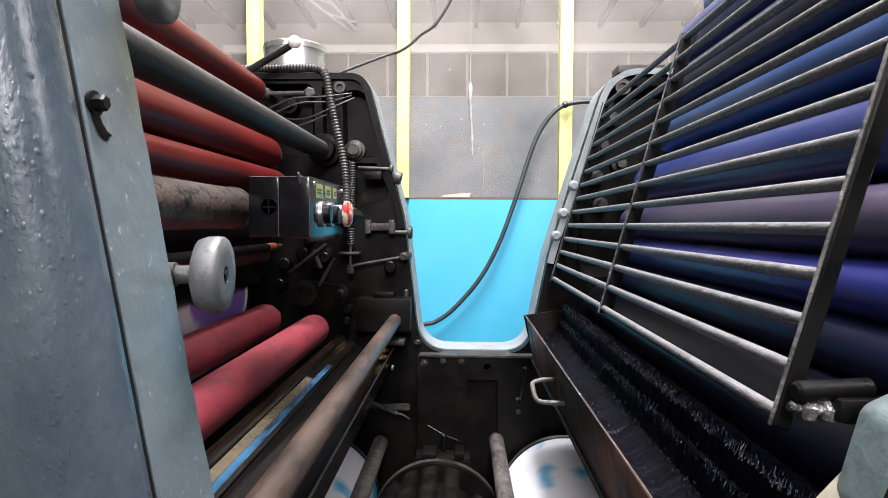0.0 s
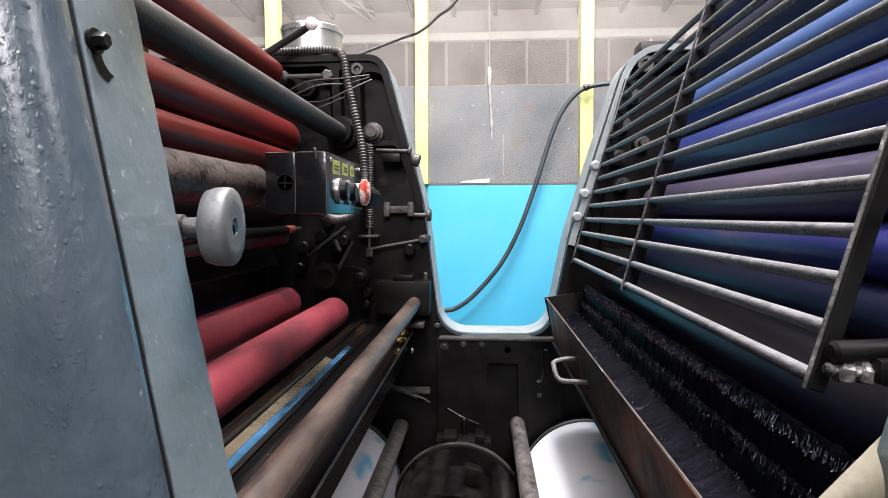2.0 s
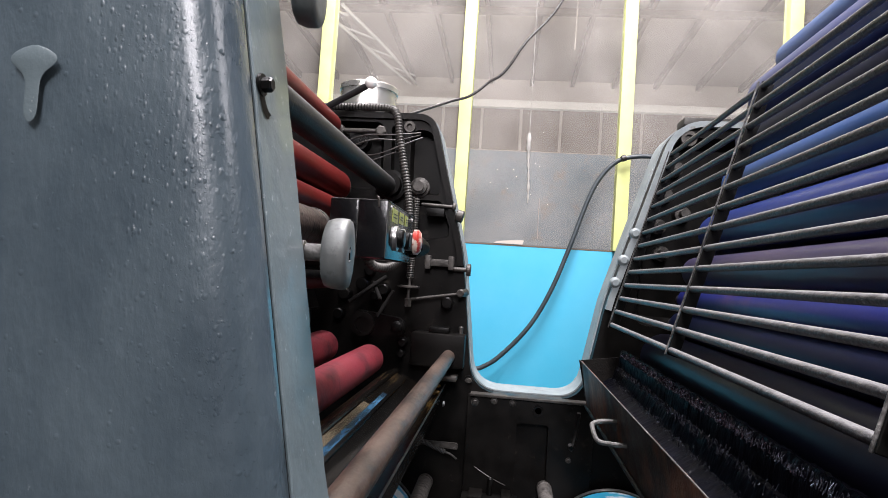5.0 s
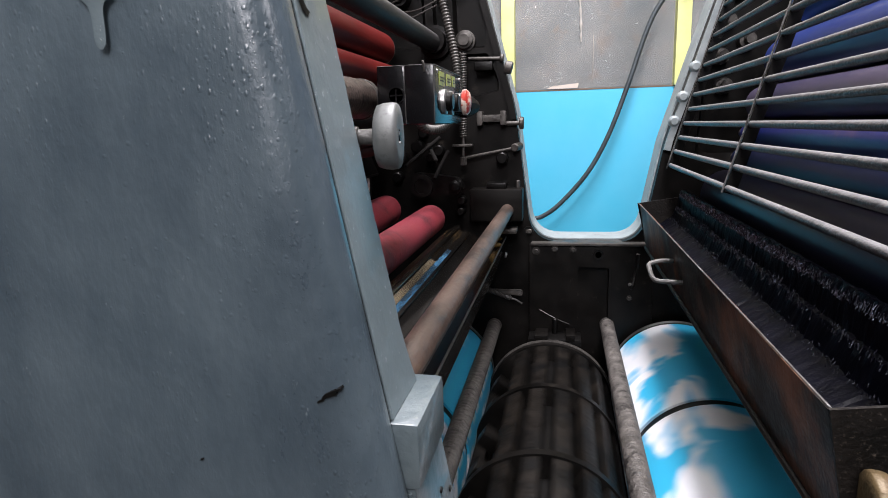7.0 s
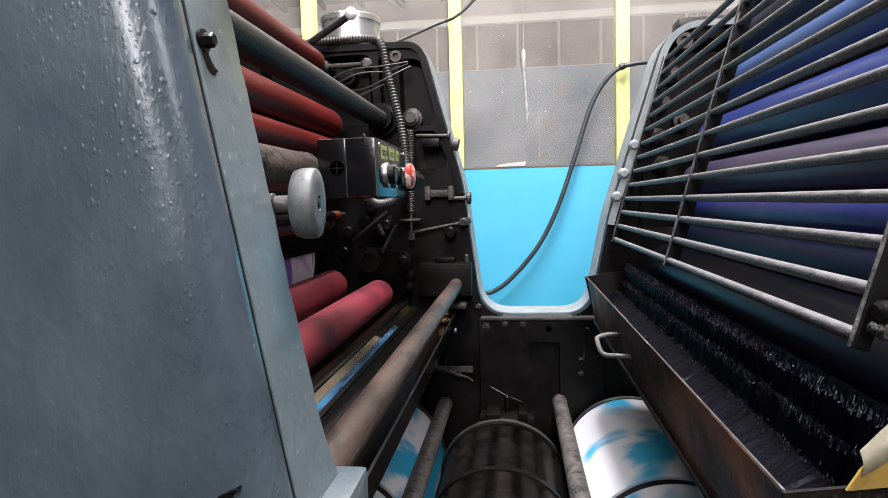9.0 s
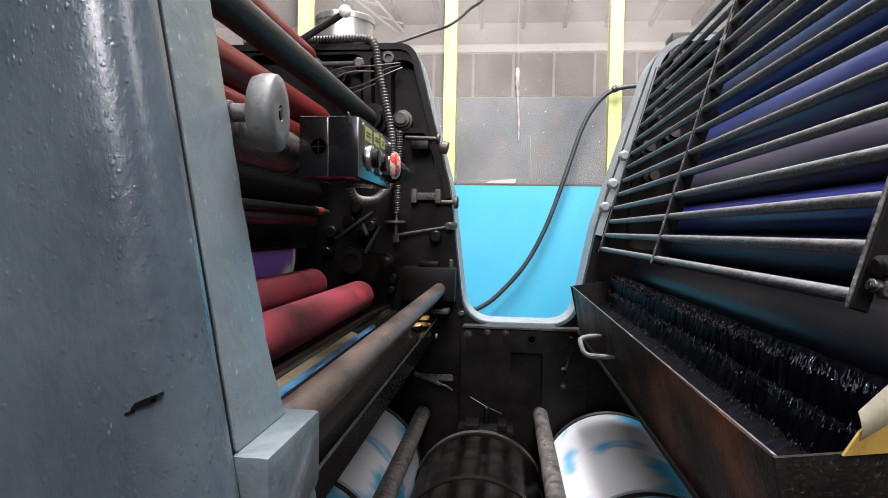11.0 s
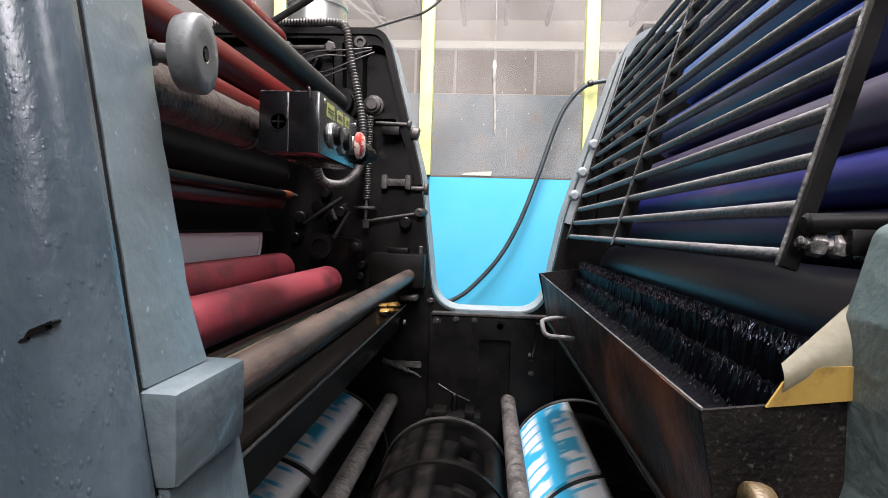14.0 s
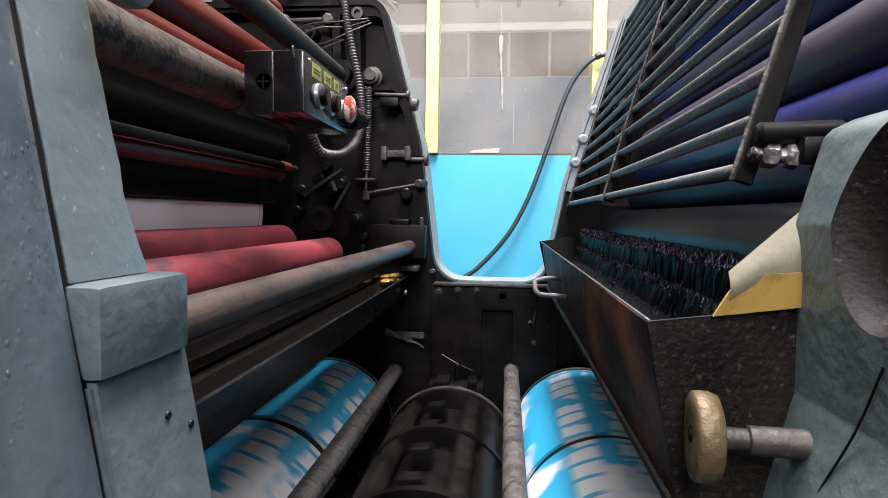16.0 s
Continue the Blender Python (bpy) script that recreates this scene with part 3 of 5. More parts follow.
structure("wall_gable", box(-8, 8, WALL - 0.06, WALL + 0.06, 4.1, 4.4), BEIGE, "plain beige wall above the partition")
for i in range(-9, 10):
    x = 0.165 + i * 0.585
    bm = box(x - 0.025, x + 0.025, WALL + 0.07, HALL - 0.01, -0.09, -0.002)
    for v in bm.verts:
        v.co.z += 4.36 - (v.co.y - WALL + 0.1) * 0.046
    tagged(part("roof_rafter", bm, TRUSS, smooth=0), "brownish painted rafter under the hall roof", "rafter", "roof rafters")
for k, y in enumerate((4.4, 6.36)):
    structure("purlin", box(-7.9, 7.9, y, y + 0.08, 4.02 + 0.09 * (1 - k), 4.085 + 0.09 * (1 - k), 0.005), TRUSS, "brownish cross beam of the hall roof")
brace = thing("roof_brace", "white flat-bar lattice brace under the hall roof", "brace")
A, B = Vector((-2.3, 6.2, 4.02)), Vector((-1.62, 8.6, 3.93))
for o in (0, 0.3):
    part("flat_bar", sweep([A + Vector((o, 0, -0.02)), (A + B) / 2 + Vector((o * 0.8, 0, -0.02)), B + Vector((o * 0.3, 0, -0.02))], 0.02, 6), WHITEPAINT, brace)
for k in range(4):
    p, q = A.lerp(B, k / 4), A.lerp(B, (k + 0.5) / 4)
    part("lattice_bar", sweep([p, p.lerp(q + Vector((0.2, 0, 0)), 0.5), q + Vector((0.2, 0, 0))], 0.012, 6), WHITEPAINT, brace)
tagged(part("hanging_cable", sweep([(0.42, 5.0, 4.2), (0.425, 5.0, 3.7), (0.42, 5.0, 3.1)], 0.005, 6), BEIGE), "thin pale cable hanging in the hall", "cable")

# ---- far side frame of the press ----
LOOP = [(-0.222, 1.498, 0.05), (-0.137, 1.18, 0.35), (-0.1, 0.875, 0.075), (0.143, 0.875, 0.07), (0.186, 1.1, 0.35), (0.312, 1.505, 0.095)]
outline = rounded([(-1.1, 1.498, 0)] + LOOP + [(1.2, 1.505, 0), (1.2, 0.05, 0), (-1.1, 0.05, 0)])
far = thing("side_frame", "black oily cast-iron press side frame with a grey rim", "machine frame")
casting = part("casting", slab(outline, FAR, FAR + 0.115), BLACK, far, "black oil-stained casting", 20)
for corners in ([(-0.272, 1.312, 0.012), (-0.276, 1.462, 0.03), (-0.225, 1.462, 0.06), (-0.2, 1.375, 0.1), (-0.2, 1.312, 0.012)],
                [(-0.266, 1.3, 0.012), (-0.196, 1.3, 0.012), (-0.173, 1.24, 0.03), (-0.173, 1.218, 0.01), (-0.24, 1.206, 0.02), (-0.262, 1.214, 0.02)],
                [(-0.6, 1.476, 0.01), (-0.34, 1.476, 0.02), (-0.334, 1.316, 0.02), (-0.6, 1.316, 0.01)],
                [(-0.322, 1.47, 0.01), (-0.3, 1.47, 0.012), (-0.29, 1.32, 0.012), (-0.316, 1.32, 0.01)],
                [(0.31, 1.47, 0.05), (0.5, 1.47, 0.02), (0.5, 1.05, 0.02), (0.245, 1.05, 0.03), (0.255, 1.2, 0.1)]):
    hollowed(casting, pocket(corners, 0.035), 30)
lip = rounded([(-0.6, 1.498, 0)] + LOOP + [(0.6, 1.505, 0)])
lip = lip[1:-1]
part("rim", band([(p.x, p.y) for p in lip], FAR + 0.03, FAR + 0.118, 0.003), RIM, far, "pale grey painted rim with chipped edge")
# raised ribs and pockets of the left tower
tower = [(p.x, p.y) for p in lip if p.x < -0.1 and p.y > 0.99]
part("border_rib", band([(-0.75, 1.498), (-0.5, 1.498)] + tower, FAR - 0.008, FAR + 0.001, -0.014), BLACK, far, "raised black border rib", 30)
# right tower
part("border_rib", band([(p.x, p.y) for p in lip if p.x > 0.16 and p.y > 1.0] + [(0.75, 1.505)], FAR - 0.014, FAR + 0.001, -0.013), RIM, far, "raised pale grey border rib", 30)
part("eye_ring", lathe((0.341, FAR, 1.465), (0, -1, 0), [(0, 0.017), (0.012, 0.017), (0.012, 0.009), (0.004, 0.009)], 20), DULLSTEEL, far, "steel lifting eye")
part("eye_ring", lathe((-0.279, FAR, 1.466), (0, -1, 0), [(0, 0.013), (0.012, 0.013), (0.012, 0.007), (0.004, 0.007)], 20), DULLSTEEL, far, "steel bolt eye")
part("cap_plate", box(0.34, 0.45, FAR + 0.03, FAR + 0.09, 1.506, 1.524, 0.003), CONDUIT, far, "grimy cap plate")
# cross beam under the opening
hollowed(part("bracket", box(-0.105, 0.17, FAR - 0.02, FAR, 0.5, 0.873, 0.003), BLACK, far), slab(rounded([(0.005, 0.82, 0.008), (0.074, 0.82, 0.008), (0.074, 0.4, 0), (0.005, 0.4, 0)]), FAR - 0.05, FAR - 0.001), 30)
part("ledge", box(-0.1, 0.16, FAR - 0.028, FAR + 0.02, 0.871, 0.8765, 0.001), DULLSTEEL, far, "worn steel ledge")
for x, z, r in ((-0.089, 0.857, 0.006), (-0.047, 0.863, 0.005), (-0.006, 0.862, 0.005), (-0.105, 0.9, 0.006), (-0.147, 0.905, 0.005), (0.12, 0.75, 0.004)):
    part("bolt", bolt((x, FAR - (0.02 if x > -0.1 and z < 0.87 else 0.0), z), (0, -1, 0), r, 0.008), DULLSTEEL, far, smooth=25)
part("bolt_hole", lathe((0.05, FAR - 0.02, 0.85), (0, -1, 0), [(0, 0.012), (0.003, 0.012), (0.003, 0.007), (-0.002, 0.007)], 20), SOOT, far)
part("bolt_hole", lathe((-0.108, FAR, 0.9), (0, -1, 0), [(0, 0.011), (0.003, 0.011), (0.003, 0.006), (-0.002, 0.006)], 20), SOOT, far)
# bearing block under the left tower
part("bearing_block", box(-0.236, -0.118, FAR - 0.05, FAR, 0.93, 1.003, 0.004), BLACK, far, "black machined bearing block")
part("bearing_plate", box(-0.2, -0.155, FAR - 0.04, FAR, 1.003, 1.016, 0.003), SOOT, far)
part("bearing_stud", rod((-0.13, FAR - 0.02, 1.0), (-0.13, FAR - 0.02, 1.02), 0.005), DULLSTEEL, far)
# swing arm and bosses low in the left tower
part("swing_arm", slab(rounded([(-0.37, 1.045, 0.02), (-0.255, 1.03, 0.02), (-0.25, 0.995, 0.02), (-0.3, 0.99, 0.01), (-0.37, 0.985, 0.03)]), FAR - 0.06, FAR - 0.035, bevel=0.003), SOOT, far, "black lever plate")
part("arm_boss", lathe((-0.343, FAR - 0.06, 1.013), (0, -1, 0), [(0, 0.026), (0.008, 0.026), (0.008, 0.017), (0.002, 0.017)], 24), SOOT, far)
part("arm_boss", lathe((-0.267, FAR - 0.06, 1.013), (0, -1, 0), [(0, 0.012), (0.01, 0.012), (0.012, 0.009)], 16), SOOT, far)
for x, z, r in ((-0.26, 0.975, 0.01), (-0.262, 0.95, 0.009), (-0.165, 1.07, 0.013), (-0.36, 1.1, 0.014), (-0.33, 1.075, 0.01), (-0.31, 1.09, 0.012), (-0.345, 1.13, 0.011), (-0.41, 1.03, 0.012), (-0.4, 1.075, 0.014)):
    part("boss", lathe((x, FAR, z), (0, -1, 0), [(0, r), (0.03, r), (0.032, r * 0.8)], 16), SOOT, far)
for p, q in (((-0.3, 1.25, 1.12), (-0.37, 1.2, 1.06)), ((-0.33, 1.26, 1.105), (-0.3, 1.2, 1.07)), ((-0.28, 1.24, 1.09), (-0.31, 1.22, 1.03))):
    part("linkage", rod(p, q, 0.0045), MATBLACK, far)
# clamps and pins on the tower's edge
part("clamp_bar", box(-0.222, -0.155, FAR - 0.022, FAR, 1.15, 1.166, 0.002), DULLSTEEL, far, "grimy steel clamp bar")
for x in (-0.22, -0.168):
    part("clamp_jaw", box(x, x + 0.012, FAR - 0.028, FAR, 1.143, 1.174, 0.002), DULLSTEEL, far)
part("pin", rod((-0.16, FAR - 0.012, 1.146), (-0.125, FAR - 0.012, 1.146), 0.005), DULLSTEEL, far)
part("pin_head", rod((-0.127, FAR - 0.012, 1.146), (-0.117, FAR - 0.012, 1.146), 0.014), DULLSTEEL, far)
part("pin", rod((-0.24, FAR - 0.01, 1.289), (-0.16, FAR - 0.01, 1.286), 0.004), DULLSTEEL, far)
part("pin_guide", box(-0.225, -0.185, FAR - 0.018, FAR, 1.262, 1.281, 0.002), SOOT, far)
part("pin_head", rod((-0.158, FAR - 0.012, 1.268), (-0.142, FAR - 0.012, 1.264), 0.014), DULLSTEEL, far)
part("pin_head", rod((-0.168, FAR - 0.012, 1.287), (-0.16, FAR - 0.012, 1.286), 0.009), DULLSTEEL, far)
part("adjuster_rod", rod((-0.25, FAR - 0.02, 1.072), (-0.13, FAR - 0.014, 1.093), 0.0035), DULLSTEEL, far)
part("adjuster_head", rod((-0.137, FAR - 0.03, 1.093), (-0.127, FAR + 0.005, 1.095), 0.009), DULLSTEEL, far)
part("round_nut", lathe((-0.247, FAR + 0.01, 1.328), (0, -1, 0), [(0, 0.023), (0.014, 0.023), (0.016, 0.018), (0.028, 0.018), (0.03, 0.012), (0.036, 0.012)], 24), DULLSTEEL, far, "round steel nut")
part("shaft_boss", lathe((-0.312, FAR + 0.036, 1.327), (0, -1, 0), [(0, 0.036), (0.056, 0.036), (0.058, 0.027), (0.086, 0.027)], 28), BLACK, far)
part("tie_strap", rod((-0.44, FAR - 0.012, 1.451), (-0.345, FAR - 0.012, 1.452), 0.0055), DULLSTEEL, far, "threaded turnbuckle strap")
for x in (-0.443, -0.344):
    part("strap_lug", lathe((x, FAR + 0.036, 1.452), (0, -1, 0), [(0, 0.013), (0.056, 0.013), (0.058, 0.009)], 6), DULLSTEEL, far, smooth=20)
part("boss", lathe((-0.395, FAR + 0.036, 1.43), (0, -1, 0), [(0, 0.02), (0.04, 0.02), (0.04, 0.012), (0.05, 0.012)], 20), SOOT, far)
part("hook_plate", slab(rounded([(-0.205, 0.766, 0), (-0.12, 0.766, 0.006), (-0.12, 0.752, 0.004), (-0.205, 0.756, 0)]), FAR - 0.03, FAR - 0.024), DULLSTEEL, far, "small steel hook plate")
part("trip_lever", sweep([(-0.082, FAR - 0.02, 0.717), (-0.045, FAR - 0.03, 0.7), (-0.012, FAR - 0.02, 0.683)], 0.0012, 6), HANDLE, far, "thin bright trip wire")
part("trip_stem", rod((-0.045, FAR - 0.03, 0.7), (-0.045, FAR - 0.03, 0.662), 0.006), SOOT, far)
part("gripper_bracket", box(-0.105, 0.014, FAR - 0.07, FAR - 0.012, 0.645, 0.663, 0.003), SOOT, far)
part("gripper_bracket", box(-0.09, -0.06, FAR - 0.075, FAR - 0.02, 0.66, 0.672, 0.002), BLACK, far)
part("gripper_bracket", box(-0.02, 0.0, FAR - 0.075, FAR - 0.02, 0.66, 0.675, 0.002), BLACK, far)
for x, z in ((0.2, 1.14), (0.215, 1.19), (0.237, 1.25)):
    part("cap_nut", lathe((x, FAR - 0.002, z), (0, -1, 0), [(0, 0.012), (0.012, 0.012), (0.018, 0.007)], 12), RIM, far, "pale capped nut")
for x, z in ((0.3, 1.34), (0.29, 1.27), (0.32, 1.4), (0.34, 1.3), (0.3, 1.21)):
    part("boss", lathe((x, FAR + 0.036, z), (0, -1, 0), [(0, 0.017), (0.03, 0.017), (0.032, 0.01), (0.055, 0.01)], 14), DULLSTEEL, far)

# ---- near side frame ----
near = thing("side_frame", "grey painted near side frame with a bolted rounded cover", "machine frame")


def groove(z):
    return -0.1331 + (1.1 - z) * 0.18


bm = bmesh.new()
rows = []
for k in range(61):
    z = 1.75 - 0.754 * k / 60
    e = 0.0006 * noise.noise((z * 60, 0.3, 0.0)) + 0.0004 * noise.noise((z * 240, 1.3, 0.0))
    back = NEAR + 0.0495 + 0.008 * max(0, 1 - (z - 0.996) / 0.045) ** 2 + 3 * e
    rows.append([bm.verts.new(p) for p in ((-0.9, NEAR + 0.0034, z), (groove(z) - 0.0008, NEAR + 0.0034 + 2 * abs(e), z), (groove(z), NEAR + 0.0042 + 2 * abs(e), z), (groove(z), back - 0.003, z), (groove(z) - 0.002 + e, back, z), (-0.9, back, z))])
for a, b in zip(rows, rows[1:]):
    for i in range(6):
        bm.faces.new((a[i], a[(i + 1) % 6], b[(i + 1) % 6], b[i]))
bm.faces.new(rows[0])
bm.faces.new(rows[-1])
part("edge_plate", bm, GREY2, near, "grey plate edge with chipped paint", 40)
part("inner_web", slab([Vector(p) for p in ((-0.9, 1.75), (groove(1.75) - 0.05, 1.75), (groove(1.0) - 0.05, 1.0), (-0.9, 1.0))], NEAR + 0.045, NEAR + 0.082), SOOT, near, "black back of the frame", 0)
low = [(-0.9, 0.9565), (groove(0.957) + 0.003, 0.9565), (groove(0.5) + 0.003, 0.5), (groove(0.05), 0.05), (-0.9, 0.05)]
part("lower_plate", slab([Vector(p) for p in low], NEAR + 0.0016, NEAR + 0.069, bevel=0.002), BLOCKGREY, near, "grey lower plate", 30)
part("seam", slab([Vector(p) for p in ((-0.5, 1.75), (groove(1.75) - 0.0014, 1.75), (groove(0.05) - 0.0014, 0.05), (-0.5, 0.05))], NEAR + 0.0004, NEAR + 0.0032), MATBLACK, near, "dark open seam")
# the cover: a flat face whose broad rounded edge turns back to the seam
bm = bmesh.new()
profile = [(-0.004, 0.0), (-0.0008, -0.0002), (0.0, -0.001), (0.0, -0.005), (-0.0004, -0.009), (-0.0018, -0.0135), (-0.0042, -0.0175), (-0.0075, -0.0207), (-0.0115, -0.0232), (-0.0165, -0.0248), (-0.023, -0.0257), (-0.035, -0.0264), (-0.08, -0.028), (-0.9, -0.045)]
rows = []
for k in range(41):
    z = 1.75 - 1.7 * k / 40
    rows.append([bm.verts.new((groove(z) + u, NEAR + y, z)) for u, y in profile])
for a, b in zip(rows, rows[1:]):
    for i in range(len(profile) - 1):
        bm.faces.new((a[i], a[i + 1], b[i + 1], b[i]))
part("cover", bm, GREY, near, "blue-grey hammered cover with drips and blisters", 60)
# dried blisters and runs standing on the cover, thick along its rounded edge
def cover_skin(u):
    """How far the cover stands before the seam's plane, u metres in from the seam."""
    for (a, p), (b, q) in zip(profile, profile[1:]):
        if b <= u <= a:
            return NEAR + p + (q - p) * (a - u) / (a - b)


rng = random.Random(21)
bm = bmesh.new()
for k in range(2060):
    z = rng.uniform(0.93, 1.3)
    broad = k >= 1900
    u = -0.004 - abs(rng.gauss(0, 0.024)) if k % 3 else rng.uniform(-0.1, -0.01)
    if broad:
        u = rng.uniform(-0.12, -0.006)
    elif u < -0.13 or noise.noise((u * 24, z * 17, 5.0)) + 0.9 * (u + 0.022) / 0.05 + 0.5 * (z - 1.12) / 0.15 < rng.uniform(-0.75, 0.25):
        continue
    r = rng.uniform(0.0005, 0.0011) if broad else rng.uniform(0.0002, 0.0005) + 0.0006 * rng.random() ** 7
    y = cover_skin(u)
    slope = (cover_skin(u - 0.001) - y) / -0.001
    n = Vector((slope, -1, 0.0)).normalized()
    side = Vector((n.y, -n.x, 0)) * -1
    c = Vector((groove(z) + u, y, z)) - n * 0.00001
    tall = rng.uniform(0.9, 1.25) + (2.2 * rng.random() if rng.random() < 0.06 else 0)
    rings = []
    for h, w in ((0.0, 1.35), (0.07, 0.95), (0.16, 0.5)):
        rings.append([bm.verts.new(c + n * r * h + side * r * w * math.cos(TAU * i / 9) + Vector((0, 0, r * w * tall * math.sin(TAU * i / 9)))) for i in range(9)])
    for a, b in zip(rings, rings[1:]):
        for i in range(9):
            bm.faces.new((a[i], a[(i + 1) % 9], b[(i + 1) % 9], b[i]))
    top = bm.verts.new(c + n * r * 0.19)
    for i in range(9):
        bm.faces.new((rings[-1][i], rings[-1][(i + 1) % 9], top))
tagged(part("paint_blister", bm, GREY, near, "raised blisters in the paint", 75), kind="stuff")
part("bolt", bolt((groove(1.2125), 0.2, 1.2125), (1, 0, 0.05), 0.0034, 0.006), SOOT, near, "dark hexagon bolt", 25)
bm = bmesh.new()
run = [(0.2 + dy, 1.2125 + dz) for dy, dz in ((-0.003, 0.0035), (-0.0036, -0.001), (-0.0028, -0.007), (-0.0008, -0.0118), (0.0025, -0.0142), (0.005, -0.0143), (0.0066, -0.0125), (0.0085, -0.0118), (0.0088, -0.0112), (0.0062, -0.0104), (0.004, -0.0075), (0.0026, -0.0035), (0.002, 0.0005))]
bm.faces.new([bm.verts.new((groove(z) + 0.0004, y, z)) for y, z in run])
bmesh.ops.solidify(bm, geom=bm.faces[:], thickness=0.0005)
part("dark_run", bm, SOOT, near, "black run below the bolt", 0)
bm = box(-0.16, -0.1, NEAR + 0.0008, NEAR + 0.067, 0.957, 0.9955, 0.0045)
part("hinge_block", bm, BLOCKGREY, near, "grey painted hinge block with worn corners")
part("rivet", lathe((groove(0.93) + 0.0029, 0.235, 0.93), (1, 0, 0), [(0, 0.0022), (0.001, 0.0018)], 10), SOOT, near)
part("rivet", lathe((groove(0.92) + 0.0029, 0.252, 0.92), (1, 0, 0), [(0, 0.0022), (0.001, 0.0018)], 10), SOOT, near)
bm = sweep([(-0.2285, NEAR - 0.0302, 1.2125), (-0.2283, NEAR - 0.0302, 1.204), (-0.228, NEAR - 0.0302, 1.195), (-0.228, NEAR - 0.0302, 1.182)], lambda i, n: (0.003 + 0.007 * math.exp(-((i / n - 0.2) / 0.19) ** 2)) * max(0.05, 1 - abs(2 * i / (n - 1) - 1) ** 9) ** 0.5, 16)
for v in bm.verts:
    v.co.y = NEAR - 0.0313 + (v.co.y - NEAR + 0.0302) * 0.06
part("paint_drip", bm, GREY2, near, "pale dried paint drip", 60)
for x, z, w in ((-0.136, 1.022, 0.0045), (-0.1315, 1.025, 0.002), (-0.1405, 1.019, 0.002), (-0.205, 0.985, 0.0012)):
    part("paint_chip", slab(rounded([(x - w, z - 0.5 * w, w * 0.3), (x - 0.2 * w, z - 0.2 * w, 0), (x + w, z + 0.3 * w, w * 0.2), (x + 0.6 * w, z + 0.7 * w, 0), (x - 0.5 * w, z + 0.2 * w, w * 0.2)], 3), NEAR - (0.0266 if x > -0.16 else 0.0294), NEAR - 0.02), SOOT, near, "dark chip in the paint", 0)


def grip_knob(parent_label, at, way, r, material, length, stem):
    """A thick turned disc with a knocked-about rim, a socket in its face and a short stem."""
    k = thing("clamp_knob", parent_label, "knob", at)
    s = 1 if way > 0 else -1
    k.rotation_euler = (0, 0, 0.11 * s)
    bm = lathe((0, 0, 0), (s, 0, 0), [(-0.0055, r * 0.8), (-0.0045, r * 0.92), (-0.001, r * 0.985), (0.003, r), (0.0058, r * 0.985), (0.007, r * 0.93), (0.0073, r * 0.6), (0.0071, r * 0.22), (0.003, r * 0.17)], 48)
    for v in bm.verts:
        v.co *= 1 + 0.007 * noise.noise(v.co * 130)
    part("disc", bm, material, k, smooth=50)
    part("stem", lathe((-0.004 * s, 0, 0), (-s, 0, 0), [(0, r * 0.3), (0.004, r * 0.25), (length * 0.35, r * 0.24), (length * 0.37, r * 0.32), (length, r * 0.33)], 18), stem, k, "worn steel stem")
    part("socket", lathe((0.0072 * s, 0, 0), (s, 0, 0), [(-0.003, r * 0.16), (0.0003, r * 0.16)], 6), SOOT, k, "dark hexagon socket", 20)
    return k


grip_knob("scuffed aluminium clamp knob on the near side frame", (-0.1265, 0.248, 1.14), 1, 0.0186, ALUMINIUM, 0.034, HANDLE)
grip_knob("scuffed aluminium clamp knob high on the near side frame", (-0.153, 0.248, 1.279), 1, 0.0186, ALUMINIUM, 0.034, HANDLE)
grip_knob("dull brass clamp knob below the ink tray", (0.153, 0.268, 0.921), -1, 0.0215, BRASS, 0.04, DULLSTEEL)

guard = thing("end_bracket", "grey-green painted end bracket with a recess, its shade painted in", "bracket")
body = rounded([(0.199, 1.023, 0.012), (0.211, 1.068, 0.012), (0.225, 1.075, 0.008), (0.36, 1.085, 0), (0.36, 0.3, 0), (0.186, 0.3, 0), (0.187, 0.885, 0.02), (0.2, 0.94, 0.012)])
scoop = bmesh.new()
bmesh.ops.create_uvsphere(scoop, u_segments=40, v_segments=24, radius=1.0, matrix=pose(0.197, 0.222, 1.03) @ Matrix.Diagonal((0.03, 0.036, 0.05, 1)))
# A near-black lining puts the recess's shade into its colour.
hollowed(part("plate", slab(body, 0.19, 0.29, bevel=0.004), GREEN_GREY, guard, "grey-green rounded plate", 40), scoop, 40, TRAYBLACK)
part("boss", lathe((0.225, 0.212, 0.995), (-1, 0, 0.1), [(0, 0.0085), (0.02, 0.0085), (0.0215, 0.0065)], 20), GREEN_GREY, guard, "pale stub in the recess")
part("bolt", bolt((0.216, 0.231, 0.998), (-1, 0, 0), 0.0035, 0.006), SOOT, guard, smooth=25)
part("seam", sweep([(0.1985, 0.214, 0.97), (0.1975, 0.228, 0.94), (0.193, 0.243, 0.909), (0.187, 0.26, 0.87)], 0.0006, 6), SOOT, guard)

# ---- rollers ----


